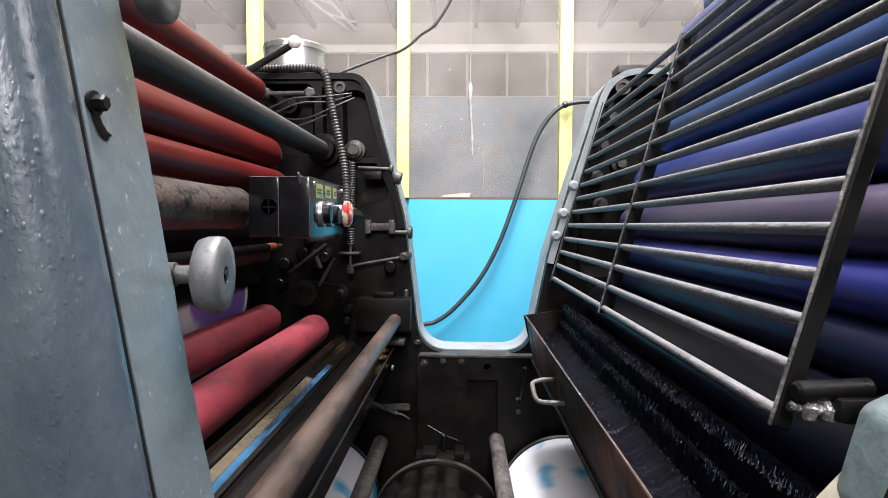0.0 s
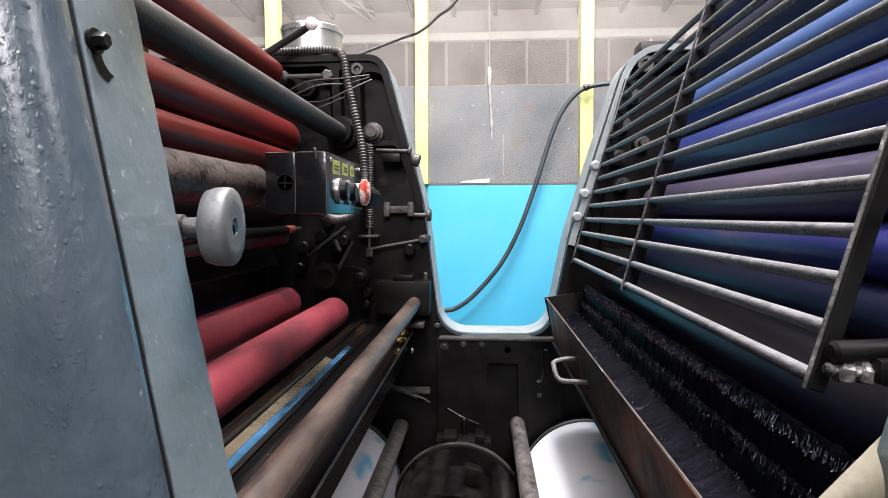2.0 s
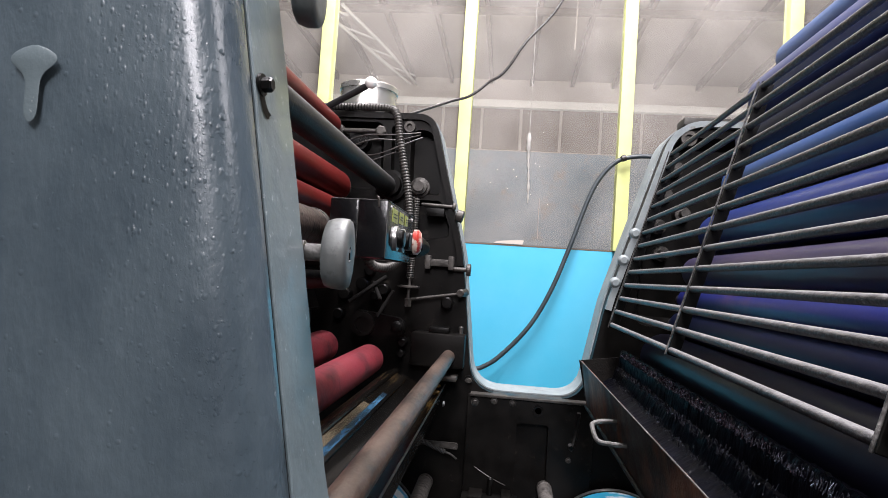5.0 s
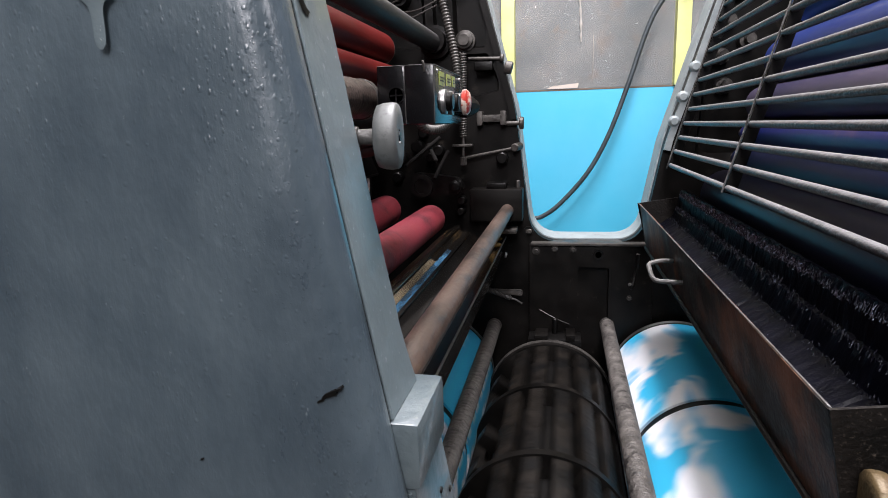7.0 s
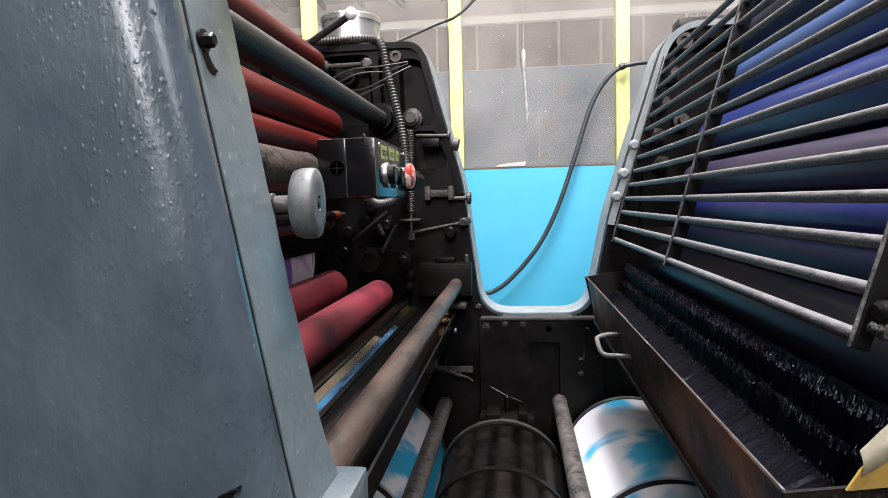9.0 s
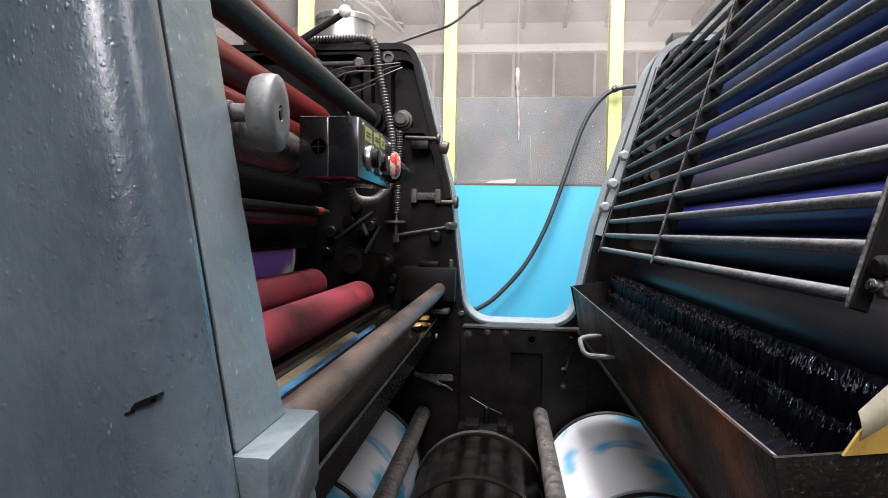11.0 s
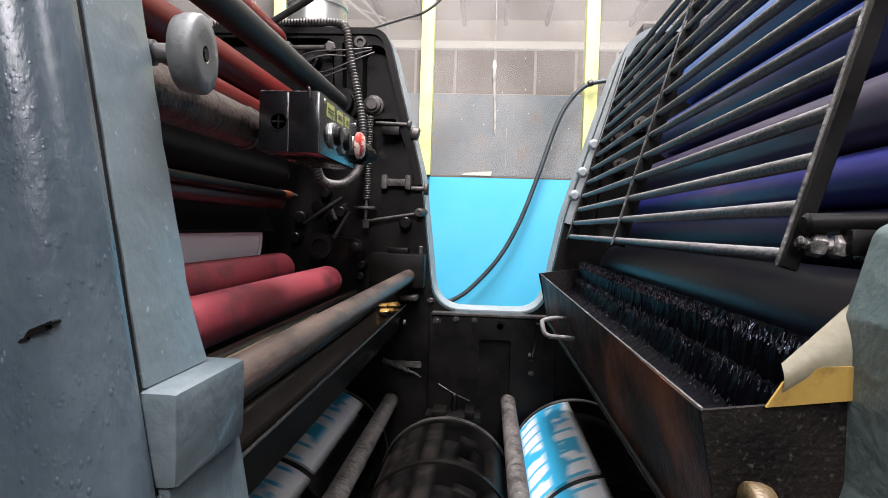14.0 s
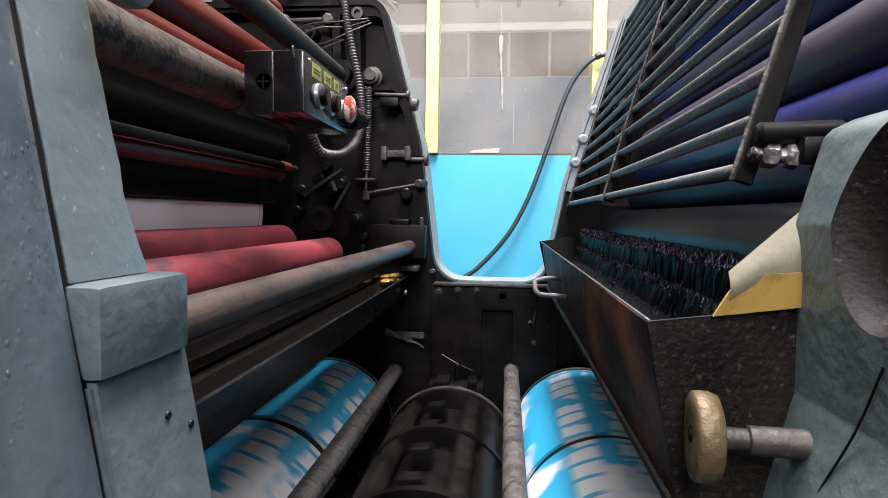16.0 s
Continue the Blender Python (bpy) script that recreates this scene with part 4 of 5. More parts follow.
def roller(name, label, category, x, z, r, y0, y1, material, group="", shaft=0.45, cap=None):
    ob = thing(name, label, category, (x, 0, z), group)
    e = min(0.0012, r * 0.15)
    part("sleeve", lathe((0, y0, 0), (0, 1, 0), [(0, r - e), (e, r), (y1 - y0 - e, r), (y1 - y0, r - e)], 48), material, ob)
    if shaft:
        part("shaft", rod((0, y0 - 0.06, 0), (0, y1 + 0.07, 0), r * shaft, 20), DULLSTEEL, ob, "grimy steel shaft")
    if not shaft:
        part("end_cap", lathe((0, y1 - 0.012, 0), (0, 1, 0), [(0, r * 1.0), (0.001, r * 1.06), (0.011, r * 1.06), (0.013, r * 0.9)], 32), DULLSTEEL, ob, "dull steel end cap")
        part("collar", lathe((0, y0 + 0.004, 0), (0, 1, 0), [(0, r * 1.0), (0.001, r * 1.08), (0.02, r * 1.08), (0.022, r)], 32), DULLSTEEL, ob, "dull steel collar")
    if cap:
        part("end_ring", lathe((0, y1, 0), (0, 1, 0), [(0, r * 0.985), (0.003, r * 0.985), (0.0036, r * 0.95)], 40), cap, ob)
    return ob


Y0, Y1 = 0.31, 1.235
spinning = []
for x, z, r, y1 in ((-0.441, 1.441, 0.027, 1.2), (-0.418, 1.309, 0.0345, 1.205), (-0.4, 1.25, 0.0255, 1.205)):
    spinning.append((roller("ink_roller", "glossy red rubber ink roller in the press unit", "roller", x, z, r, Y0, y1, RED, "red ink rollers", cap=STEEL), 80, x, z))
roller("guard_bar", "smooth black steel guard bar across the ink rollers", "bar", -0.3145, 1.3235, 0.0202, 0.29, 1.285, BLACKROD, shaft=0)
for x, z, r, y1, s in ((-0.407, 0.968, 0.0325, 1.165, 74), (-0.316, 0.943, 0.0315, 1.2, -74)):
    spinning.append((roller("dampening_roller", "red cloth-covered dampening roller, damp and mottled", "roller", x, z, r, Y0, y1, REDCLOTH, "dampening rollers", shaft=0.35, cap=CLOTHEND), s, x, z))
pipe = roller("support_pipe", "flaking brown steel pipe holding the push-button box", "pipe", -0.306, 1.184, 0.0265, 0.3, 0.74, BROWNPIPE, shaft=0)
part("lug", rod((-0.02, 0.55, 0.0), (-0.02, 0.55, 0.036), 0.004), SOOT, pipe)
thin = roller("wash_bar", "thin dark bar with an orange painted end", "bar", -0.385, 1.118, 0.0075, 0.3, 1.16, SOOT, shaft=0)
part("marked_end", rod((0, 1.115, 0), (0, 1.15, 0), 0.0082), ORANGE, thin, "orange painted end")
part("stud", rod((0, 1.15, 0), (0, 1.2, 0), 0.005), DULLSTEEL, thin)
roller("drip_bar", "dark red rubber bar below the wash bar", "bar", -0.405, 1.103, 0.014, 0.3, 1.15, surface("dark_red_rubber", (0.05, 0.006, 0.006), (0.08, 0.01, 0.01), 0.4), shaft=0)
roller("rider_roller", "dull black rubber rider roller", "roller", -0.43, 1.165, 0.035, 0.3, 1.18, MATBLACK, shaft=0.4)
guardplate = thing("plate_guard", "black sheet-metal guard over the plate cylinder", "guard")
part("sheet", slab([Vector(p) for p in ((-0.475, 1.13), (-0.465, 1.13), (-0.432, 1.047), (-0.436, 1.043), (-0.47, 1.06))], 0.31, 1.2), MATBLACK, guardplate)
part("folded_edge", rod((-0.4335, 0.31, 1.0445), (-0.4335, 1.2, 1.0445), 0.0028, 10), SOOT, guardplate)
roller("tie_bar", "brown rusted round tie bar between the frames", "bar", -0.152, 0.955, 0.0145, 0.215, 1.285, RUSTROD, shaft=0)
roller("tie_bar", "crusted grey round tie bar over the drums", "bar", -0.188, 0.672, 0.0165, 0.22, 1.288, GREYROD, "lower tie bars", shaft=0)
roller("tie_bar", "crusted grey round tie bar over the drums", "bar", 0.0725, 0.684, 0.0158, 0.22, 1.288, GREYROD, "lower tie bars", shaft=0)

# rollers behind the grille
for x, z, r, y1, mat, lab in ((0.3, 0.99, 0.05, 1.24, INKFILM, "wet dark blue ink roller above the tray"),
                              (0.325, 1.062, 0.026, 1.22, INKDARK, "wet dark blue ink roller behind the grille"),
                              (0.333, 1.113, 0.025, 1.2, INKBLUE, "strong blue wet ink roller behind the grille"),
                              (0.345, 1.17, 0.031, 1.2, INKPURPLE, "ink roller with a thin violet film behind the grille"),
                              (0.37, 1.245, 0.04, 1.16, INK, "wet blue ink roller behind the grille"),
                              (0.385, 1.335, 0.036, 1.1, INKBRIGHT, "wet blue ink roller behind the grille, bright sheen painted in"),
                              (0.41, 1.415, 0.04, 1.1, INKDARK, "wet dark blue ink roller behind the grille"),
                              (0.43, 1.5, 0.042, 1.1, INK, "wet blue ink roller behind the grille"),
                              (0.47, 1.575, 0.035, 1.1, INKBRIGHT, "wet blue ink roller behind the grille, bright sheen painted in")):
    spinning.append((roller("ink_roller", lab, "roller", x, z, r, Y0, y1, mat, "blue ink rollers", shaft=0.4), 66, x, z))
backing = thing("ink_unit_backing", "black sheet behind the ink rollers", "housing")
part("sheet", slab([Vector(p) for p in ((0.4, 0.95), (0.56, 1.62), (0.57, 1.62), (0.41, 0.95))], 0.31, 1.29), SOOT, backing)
leftbacking = thing("ink_unit_backing", "black sheet behind the red rollers", "housing")
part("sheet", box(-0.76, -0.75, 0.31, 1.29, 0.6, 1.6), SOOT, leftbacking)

# ---- safety grille ----
grille = thing("safety_grille", "black steel safety grille with dusty round bars, tilted outward", "grille", (0.186, 0, 1.052))
LEAN_X, PITCH = 0.285, 0.0278
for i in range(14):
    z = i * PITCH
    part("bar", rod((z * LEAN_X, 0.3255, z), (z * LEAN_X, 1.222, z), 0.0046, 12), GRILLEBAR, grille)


def strap(y, w, t, z0, z1, mat):
    bm = bmesh.new()
    a, b = Vector((z0 * LEAN_X, y, z0)), Vector((z1 * LEAN_X, y, z1))
    n = Vector((-1, 0, LEAN_X)).normalized()
    vs = []
    for p in (a, b):
        for s, o in ((0.004, -t / 2), (0.004, t / 2), (0.004 - w, t / 2), (0.004 - w, -t / 2)):
            vs.append(bm.verts.new(p + n * s + Vector((0, o, 0))))
    for f in ((0, 1, 2, 3), (7, 6, 5, 4), (0, 4, 5, 1), (1, 5, 6, 2), (2, 6, 7, 3), (3, 7, 4, 0)):
        bm.faces.new([vs[k] for k in f])
    bmesh.ops.bevel(bm, geom=bm.edges[:], offset=0.0008, segments=1, affect="EDGES")
    return part("strap", bm, mat, grille, "flat black grille strap")


strap(1.222, 0.018, 0.004, -0.004, 13 * PITCH + 0.006, SOOT)
strap(0.776, 0.016, 0.004, -0.006, 13 * PITCH + 0.006, SOOT)
strap(0.323, 0.01, 0.005, -0.007, 13 * PITCH + 0.006, SOOT)
for y in (0.776, 0.323, 1.222):
    part("strap_edge", rod((-0.0055 - 0.002, y - 0.001, -0.006), (13 * PITCH * LEAN_X - 0.0065, y - 0.001, 13 * PITCH + 0.006), 0.0013, 8), DUSTBAR, grille, "worn bright strap edge")
part("hinge_arm", box(0.02, 0.12, 0.3, 0.312, 0.002, 0.016, 0.003), SOOT, grille, "black hinge arm")
for x0, x1, r, z in ((0.004, 0.012, 0.0075, 0.008), (0.016, 0.023, 0.007, 0.007), (0.03, 0.036, 0.0065, 0.005)):
    part("hinge_nut", rod((x0, 0.312, z), (x1, 0.311, z - 0.001), r, 6, 0.0012), GRIMY, grille, "grimy wet hinge nut", 20)
part("hinge_stud", rod((-0.002, 0.312, 0.008), (0.06, 0.312, 0.004), 0.004), GRIMY, grille, "grimy threaded stud")
part("hinge_pin", rod((0.0, 0.31, 0.018), (0.045, 0.312, 0.02), 0.006), SOOT, grille)

# ---- ink tray ----
tray = thing("ink_tray", "rusty steel ink tray caked with wet black ink", "tray")
Ya, Yb = 0.288, 1.225
part("front_wall", slab([Vector(p) for p in ((0.128, 0.972), (0.131, 0.972), (0.148, 0.881), (0.145, 0.88))], Ya, Yb), RUST, tray, "rust-brown tray wall")
part("front_lip", rod((0.1295, Ya, 0.9725), (0.1265, Yb, 0.9735), 0.0009, 8), DUSTBAR, tray, "worn bright tray lip")
part("bottom", slab([Vector(p) for p in ((0.145, 0.884), (0.15, 0.888), (0.3, 0.86), (0.3, 0.856), (0.146, 0.879))], Ya, Yb), TRAYBLACK, tray)
part("bottom_lip", rod((0.143, Ya, 0.879), (0.143, Yb, 0.879), 0.003, 8), TRAYBLACK, tray)
part("end_plate", slab([Vector(p) for p in ((0.128, 0.9725), (0.163, 0.977), (0.21, 0.984), (0.24, 0.98), (0.24, 0.86), (0.15, 0.86), (0.145, 0.88))], Ya - 0.003, Ya), TRAYBLACK, tray, "stained black end plate with pale specks")
part("end_plate", slab([Vector(p) for p in ((0.124, 0.9735), (0.2, 0.985), (0.24, 0.98), (0.24, 0.86), (0.145, 0.88))], Yb, Yb + 0.003), TRAYBLACK, tray)
# handle
part("handle", sweep([(0.136, 0.845, 0.936), (0.115, 0.842, 0.9365), (0.1, 0.838, 0.933), (0.0975, 0.826, 0.929), (0.1, 0.79, 0.921), (0.118, 0.786, 0.919), (0.14, 0.787, 0.918)], 0.0034, 10), HANDLE, tray, "bare bent steel pull handle")
part("hook", sweep([(0.12, 1.15, 0.88), (0.118, 1.16, 0.84), (0.11, 1.15, 0.81), (0.105, 1.14, 0.82)], 0.004, 8), SOOT, tray)
# ink bed: curved sheet of clotted ink between the tray floor and the roller
bm = bmesh.new()
rng = random.Random(7)
curve = [(0.1335, 0.967), (0.138, 0.948), (0.142, 0.936), (0.15, 0.93), (0.17, 0.93), (0.186, 0.94), (0.192, 0.943), (0.196, 0.955), (0.2, 0.966), (0.204, 0.968), (0.205, 0.98), (0.207, 0.996), (0.21, 1.002), (0.218, 1.0), (0.23, 0.985)]
rows, n = [], 260
for j in range(n + 1):
    y = Ya + 0.002 + (Yb - Ya - 0.004) * j / n
    rows.append([bm.verts.new((x + rng.gauss(0, 0.0006), y, z + rng.gauss(0, 0.0007) + 0.0006 * noise.noise((y * 90, i * 0.9, 2.0)))) for i, (x, z) in enumerate(curve)])
for a, b in zip(rows, rows[1:]):
    for i in range(len(curve) - 1):
        bm.faces.new((a[i], a[i + 1], b[i + 1], b[i]))
part("ink_bed", bm, TAR, tray, "glossy clotted black ink")
bm = bmesh.new()


def drip(x, y, z, w, h, lean):
    """One thin strand of ink, a tiny tapered prism."""
    a = [bm.verts.new((x + dx, y + dy, z)) for dx, dy in ((0, -w), (-w, 0), (0, w), (w, 0))]
    b = [bm.verts.new((x + dx * 0.4 + lean, y + dy * 0.4, z + h)) for dx, dy in ((0, -w), (-w, 0), (0, w), (w, 0))]
    for i in range(4):
        bm.faces.new((a[i], a[(i + 1) % 4], b[(i + 1) % 4], b[i]))
    bm.faces.new(b)


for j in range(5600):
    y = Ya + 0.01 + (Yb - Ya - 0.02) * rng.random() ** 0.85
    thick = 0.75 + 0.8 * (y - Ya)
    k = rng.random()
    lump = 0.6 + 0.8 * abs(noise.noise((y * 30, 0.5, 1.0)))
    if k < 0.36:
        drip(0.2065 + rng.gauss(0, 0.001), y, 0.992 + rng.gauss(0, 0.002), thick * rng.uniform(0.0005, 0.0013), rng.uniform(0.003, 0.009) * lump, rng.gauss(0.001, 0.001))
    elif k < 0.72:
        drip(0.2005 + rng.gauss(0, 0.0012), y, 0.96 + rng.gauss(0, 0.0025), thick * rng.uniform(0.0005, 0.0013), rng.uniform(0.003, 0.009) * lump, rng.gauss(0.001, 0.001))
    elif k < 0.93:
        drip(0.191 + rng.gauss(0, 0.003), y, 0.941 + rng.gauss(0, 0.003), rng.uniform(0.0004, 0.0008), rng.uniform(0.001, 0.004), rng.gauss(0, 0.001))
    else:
        # Short stubs on the tray floor standing in for sparkles on wet ink.
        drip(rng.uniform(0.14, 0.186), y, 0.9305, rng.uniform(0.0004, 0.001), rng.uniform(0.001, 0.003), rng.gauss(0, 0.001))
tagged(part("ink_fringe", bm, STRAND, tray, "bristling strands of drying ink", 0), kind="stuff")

sheet = thing("plastic_sheet", "bent cream plastic sheet over the tray's end, yellow edge", "sheet")
bm = bmesh.new()
rows = []
for j in range(9):
    t = j / 8
    row = []
    for k in range(13):
        u = k / 12
        low = 0.9815 + 0.017 * math.sin(min(1.0, u * 1.6) * math.pi / 2)
        high = 0.999 + 0.066 * u
        row.append(bm.verts.new((0.1655 + 0.08 * u, 0.283 + 0.022 * t * u - 0.004 * math.sin(math.pi * t), low + (high - low) * t)))
    rows.append(row)
for a, b in zip(rows, rows[1:]):
    for i in range(12):
        bm.faces.new((a[i], a[i + 1], b[i + 1], b[i]))
bmesh.ops.solidify(bm, geom=bm.faces[:], thickness=0.0012)
part("top_face", bm, CREAM, sheet)
part("edge_face", slab([Vector(p) for p in ((0.1585, 0.9768), (0.166, 0.9895), (0.172, 0.9945), (0.185, 0.9985), (0.2, 0.9995), (0.24, 1.0), (0.24, 0.984), (0.2, 0.9825))], 0.281, 0.283), YELLOW, sheet, "stained mustard edge")

# ---- left trough ----
trough = thing("drip_trough", "black greasy drip trough with a worn pale edge", "trough")
part("front_wall", slab([Vector(p) for p in ((-0.158, 0.891), (-0.155, 0.891), (-0.163, 0.848), (-0.168, 0.848))], 0.31, 1.27), OILBED, trough)
part("edge", rod((-0.1565, 0.31, 0.8915), (-0.1565, 1.27, 0.8915), 0.0016, 8), DUSTBAR, trough, "worn pale trough edge")
part("bed", slab([Vector(p) for p in ((-0.158, 0.888), (-0.19, 0.872), (-0.26, 0.895), (-0.262, 0.89), (-0.19, 0.864), (-0.16, 0.87))], 0.31, 1.27), OILBED, trough, "oily black trough bed")
for x, y, z, s in ((-0.178, 1.24, 0.893, 0.014), (-0.19, 1.2, 0.886, 0.012), (-0.17, 1.19, 0.889, 0.01), (-0.2, 1.25, 0.89, 0.012)):
    bm = bmesh.new()
    bmesh.ops.create_icosphere(bm, subdivisions=2, radius=s, matrix=pose(x, y, z) @ Matrix.Diagonal((1.2, 1.6, 0.45, 1)))
    for v in bm.verts:
        v.co += Vector((0, 0, 0.003)) * noise.noise(v.co * 120)
    part("grease", bm, GREASE, trough, "amber grease lump")
part("rivet", lathe((-0.1535, 1.21, 0.862), (1, 0, -0.1), [(0, 0.006), (0.004, 0.005)], 12), STEEL, trough)
part("latch", box(-0.165, -0.13, 1.23, 1.28, 0.905, 0.915, 0.002), DULLSTEEL, trough)
blade = thing("doctor_blade", "long oily blade under the red rollers with painted cream and blue reflections", "blade")
# Cream and blue strips paint in reflections of the partition on oily metal.
part("cream_reflection", slab([Vector(p) for p in ((-0.2575, 0.917), (-0.247, 0.9126), (-0.247, 0.9106), (-0.2575, 0.915))], 0.31, 0.92), STRIPCREAM, blade)
part("blue_reflection", slab([Vector(p) for p in ((-0.2455, 0.9135), (-0.2375, 0.9105), (-0.2375, 0.909), (-0.2455, 0.912))], 0.42, 1.02), STRIPBLUE, blade, "strip painting in the blue board's reflection")
part("blade_edge", slab([Vector(p) for p in ((-0.2365, 0.911), (-0.232, 0.9085), (-0.232, 0.9075), (-0.2365, 0.9095))], 0.31, 1.22), OILBED, blade, "thin oily blade edge")
part("wiper_bar", rod((-0.269, 0.31, 0.912), (-0.269, 1.262, 0.912), 0.0095, 20), OILBED, blade, "glossy black wiper bar")
part("holder", slab([Vector(p) for p in ((-0.285, 0.915), (-0.262, 0.914), (-0.246, 0.907), (-0.23, 0.905), (-0.215, 0.895), (-0.215, 0.885), (-0.29, 0.885))], 0.31, 1.24), OILBED, blade, "oily black blade holder")

# ---- cylinders ----
PERIOD = 0.685


def drum(label, x, z, r, opening, material):
    """A printing cylinder with a gap in its rim where the grippers sit."""
    ob = thing("impression_cylinder", label, "cylinder", (x, 0, z), "impression cylinders")
    gap = radians(opening)
    for y0, y1 in ((0.3, 0.862), (0.886, 1.262)):
        bm = bmesh.new()
        n = 80
        ring = [(r * math.sin(-math.pi + gap / 2 + (TAU - gap) * k / n), r * math.cos(-math.pi + gap / 2 + (TAU - gap) * k / n)) for k in range(n + 1)]
        ring += [(px * 0.82, pz * 0.82) for px, pz in (ring[-1], ring[0])]
        slab([Vector(p) for p in ring], y0, y1, bm)
        part("printed_sheet", bm, material, ob, "cyan and white printed sheet", 40)
    part("core", rod((0, 0.29, 0), (0, 1.27, 0), r * 0.83, 48), SOOT, ob, "black oily core")
    part("ring_groove", rod((0, 0.85, 0), (0, 0.9, 0), r * 0.97, 64), SOOT, ob)
    part("edge_ring", rod((0, 1.256, 0), (0, 1.264, 0), r * 1.003, 72, 0.0005), SOOT, ob, "thin black edge ring")
    part("bearer_ring", lathe((0, 1.264, 0), (0, 1, 0), [(0, r * 0.99), (0.004, r * 1.005), (0.012, r * 1.005), (0.014, r * 0.95)], 72), STEEL, ob, "bright steel bearer ring")
    for k in range(9):
        y = 0.36 + k * 0.1
        part("gripper", box(-0.02, 0.025, y, y + 0.03, -r * 0.95, -r * 0.8, 0.003), SOOT, ob, "oily gripper finger")
    part("gripper_shaft", rod((-0.02, 0.3, -r * 0.88), (-0.02, 1.26, -r * 0.88), 0.012), SOOT, ob)
    return ob


drum_right = drum("impression cylinder carrying a cyan and white printed sheet", 0.22, 0.56, 0.1405, 112, PRINT_BLUE)
drum_left = drum("impression cylinder carrying a cyan and white printed sheet", -0.33, 0.56, 0.1405, 98, PRINT_BLUE)

skeleton_drum = thing("transfer_drum", "black oily skeleton transfer drum with longitudinal slats", "drum", (-0.056, 0, 0.522))
part("core", rod((0, 0.25, 0), (0, 1.24, 0), 0.1, 40), SOOT, skeleton_drum)
for y in (0.3, 0.56, 0.74, 0.98, 1.2):
    part("hoop", lathe((0, y, 0), (0, 1, 0), [(0, 0.12), (0.002, 0.139), (0.016, 0.139), (0.018, 0.12)], 64), BLACK, skeleton_drum, "worn black hoop")
part("end_ring", lathe((0, 1.215, 0), (0, 1, 0), [(0, 0.13), (0.003, 0.141), (0.012, 0.141), (0.014, 0.13)], 64), DULLSTEEL, skeleton_drum, "dull steel end ring")
for k in range(18):
    if k in (4, 5, 13, 14):
        continue
    a = TAU * k / 18
    c, s = math.cos(a), math.sin(a)
    bm = box(-0.013, 0.013, 0.28, 1.21, 0.112, 0.135, 0.003)
    bmesh.ops.rotate(bm, verts=bm.verts, cent=(0, 0, 0), matrix=Matrix.Rotation(a, 3, "Y"))
    part("slat", bm, SLAT, skeleton_drum, "oily black slat")
for k in range(8):
    for a in (TAU * 4.5 / 18, TAU * 13.5 / 18):
        bm = box(-0.016, 0.016, 0.34 + k * 0.11, 0.37 + k * 0.11, 0.1, 0.136, 0.003)
        bmesh.ops.rotate(bm, verts=bm.verts, cent=(0, 0, 0), matrix=Matrix.Rotation(a, 3, "Y"))
        part("gripper", bm, BLACK, skeleton_drum, "oily gripper finger")

plate_cyl = thing("plate_cylinder", "plate cylinder with a violet and white printing plate", "cylinder", (-0.578, 0, 1.03))
n, gap = 80, radians(50)
ring = [(0.14 * math.sin(-math.pi + gap / 2 + (TAU - gap) * k / n), 0.14 * math.cos(-math.pi + gap / 2 + (TAU - gap) * k / n)) for k in range(n + 1)]
ring += [(px * 0.85, pz * 0.85) for px, pz in (ring[-1], ring[0])]
part("plate", slab([Vector(p) for p in ring], 0.31, 1.135), PRINT_VIOLET, plate_cyl, "violet and white printing plate", 40)
part("core", rod((0, 0.305, 0), (0, 1.16, 0), 0.12, 48), SOOT, plate_cyl)
part("end_ring", slab([Vector(p) * 1.004 for p in ring], 1.138, 1.152), WHITE_PLASTIC, plate_cyl, "pale end ring", 40)
part("bearer_ring", lathe((0, 1.156, 0), (0, 1, 0), [(0, 0.13), (0.001, 0.138), (0.022, 0.138), (0.024, 0.13)], 64), SOOT, plate_cyl, "dark steel bearer ring")
part("shaft", rod((0, 1.18, 0), (0, 1.29, 0), 0.06), SOOT, plate_cyl)
# ---- push-button box ----
pb = thing("push_button_box", "black push-button box with a red stop button", "control box", (-0.2305, 0.69, 1.185))
part("body", box(-0.0375, 0.028, 0.012, 0.2, -0.037, 0.037, 0.004), PLASTIC_BLACK, pb)
part("end_cap", box(-0.0375, 0.0, 0, 0.014, -0.037, 0.037, 0.003), PLASTIC_BLACK, pb)
part("lid", box(0.0, 0.0385, 0.0, 0.205, -0.0375, 0.0375, 0.0035), PLASTIC_BLACK, pb, "glossy black lid")
part("badge_ring", lathe((-0.012, 0.0, 0.0), (0, -1, 0), [(0, 0.011), (0.0012, 0.011), (0.0012, 0.0095), (0.0, 0.0095)], 32), PLASTIC_BLACK, pb)
part("badge_bar", box(-0.02, -0.004, -0.0012, 0.0005, -0.001, 0.001), PLASTIC_BLACK, pb)
part("badge_bar", box(-0.013, -0.011, -0.0014, 0.0005, -0.008, 0.008), PLASTIC_BLACK, pb)
part("clip", sweep([(0.026, 0.004, 0.037), (0.024, 0.0, 0.041), (0.026, -0.003, 0.039), (0.027, -0.002, 0.028)], 0.0014, 6), DULLSTEEL, pb, "bent wire clip")
for y in (0.02, 0.19):
    part("screw", lathe((0.0385, y, 0.03), (1, 0, 0), [(0, 0.003), (0.0015, 0.0024)], 10), STEEL, pb)
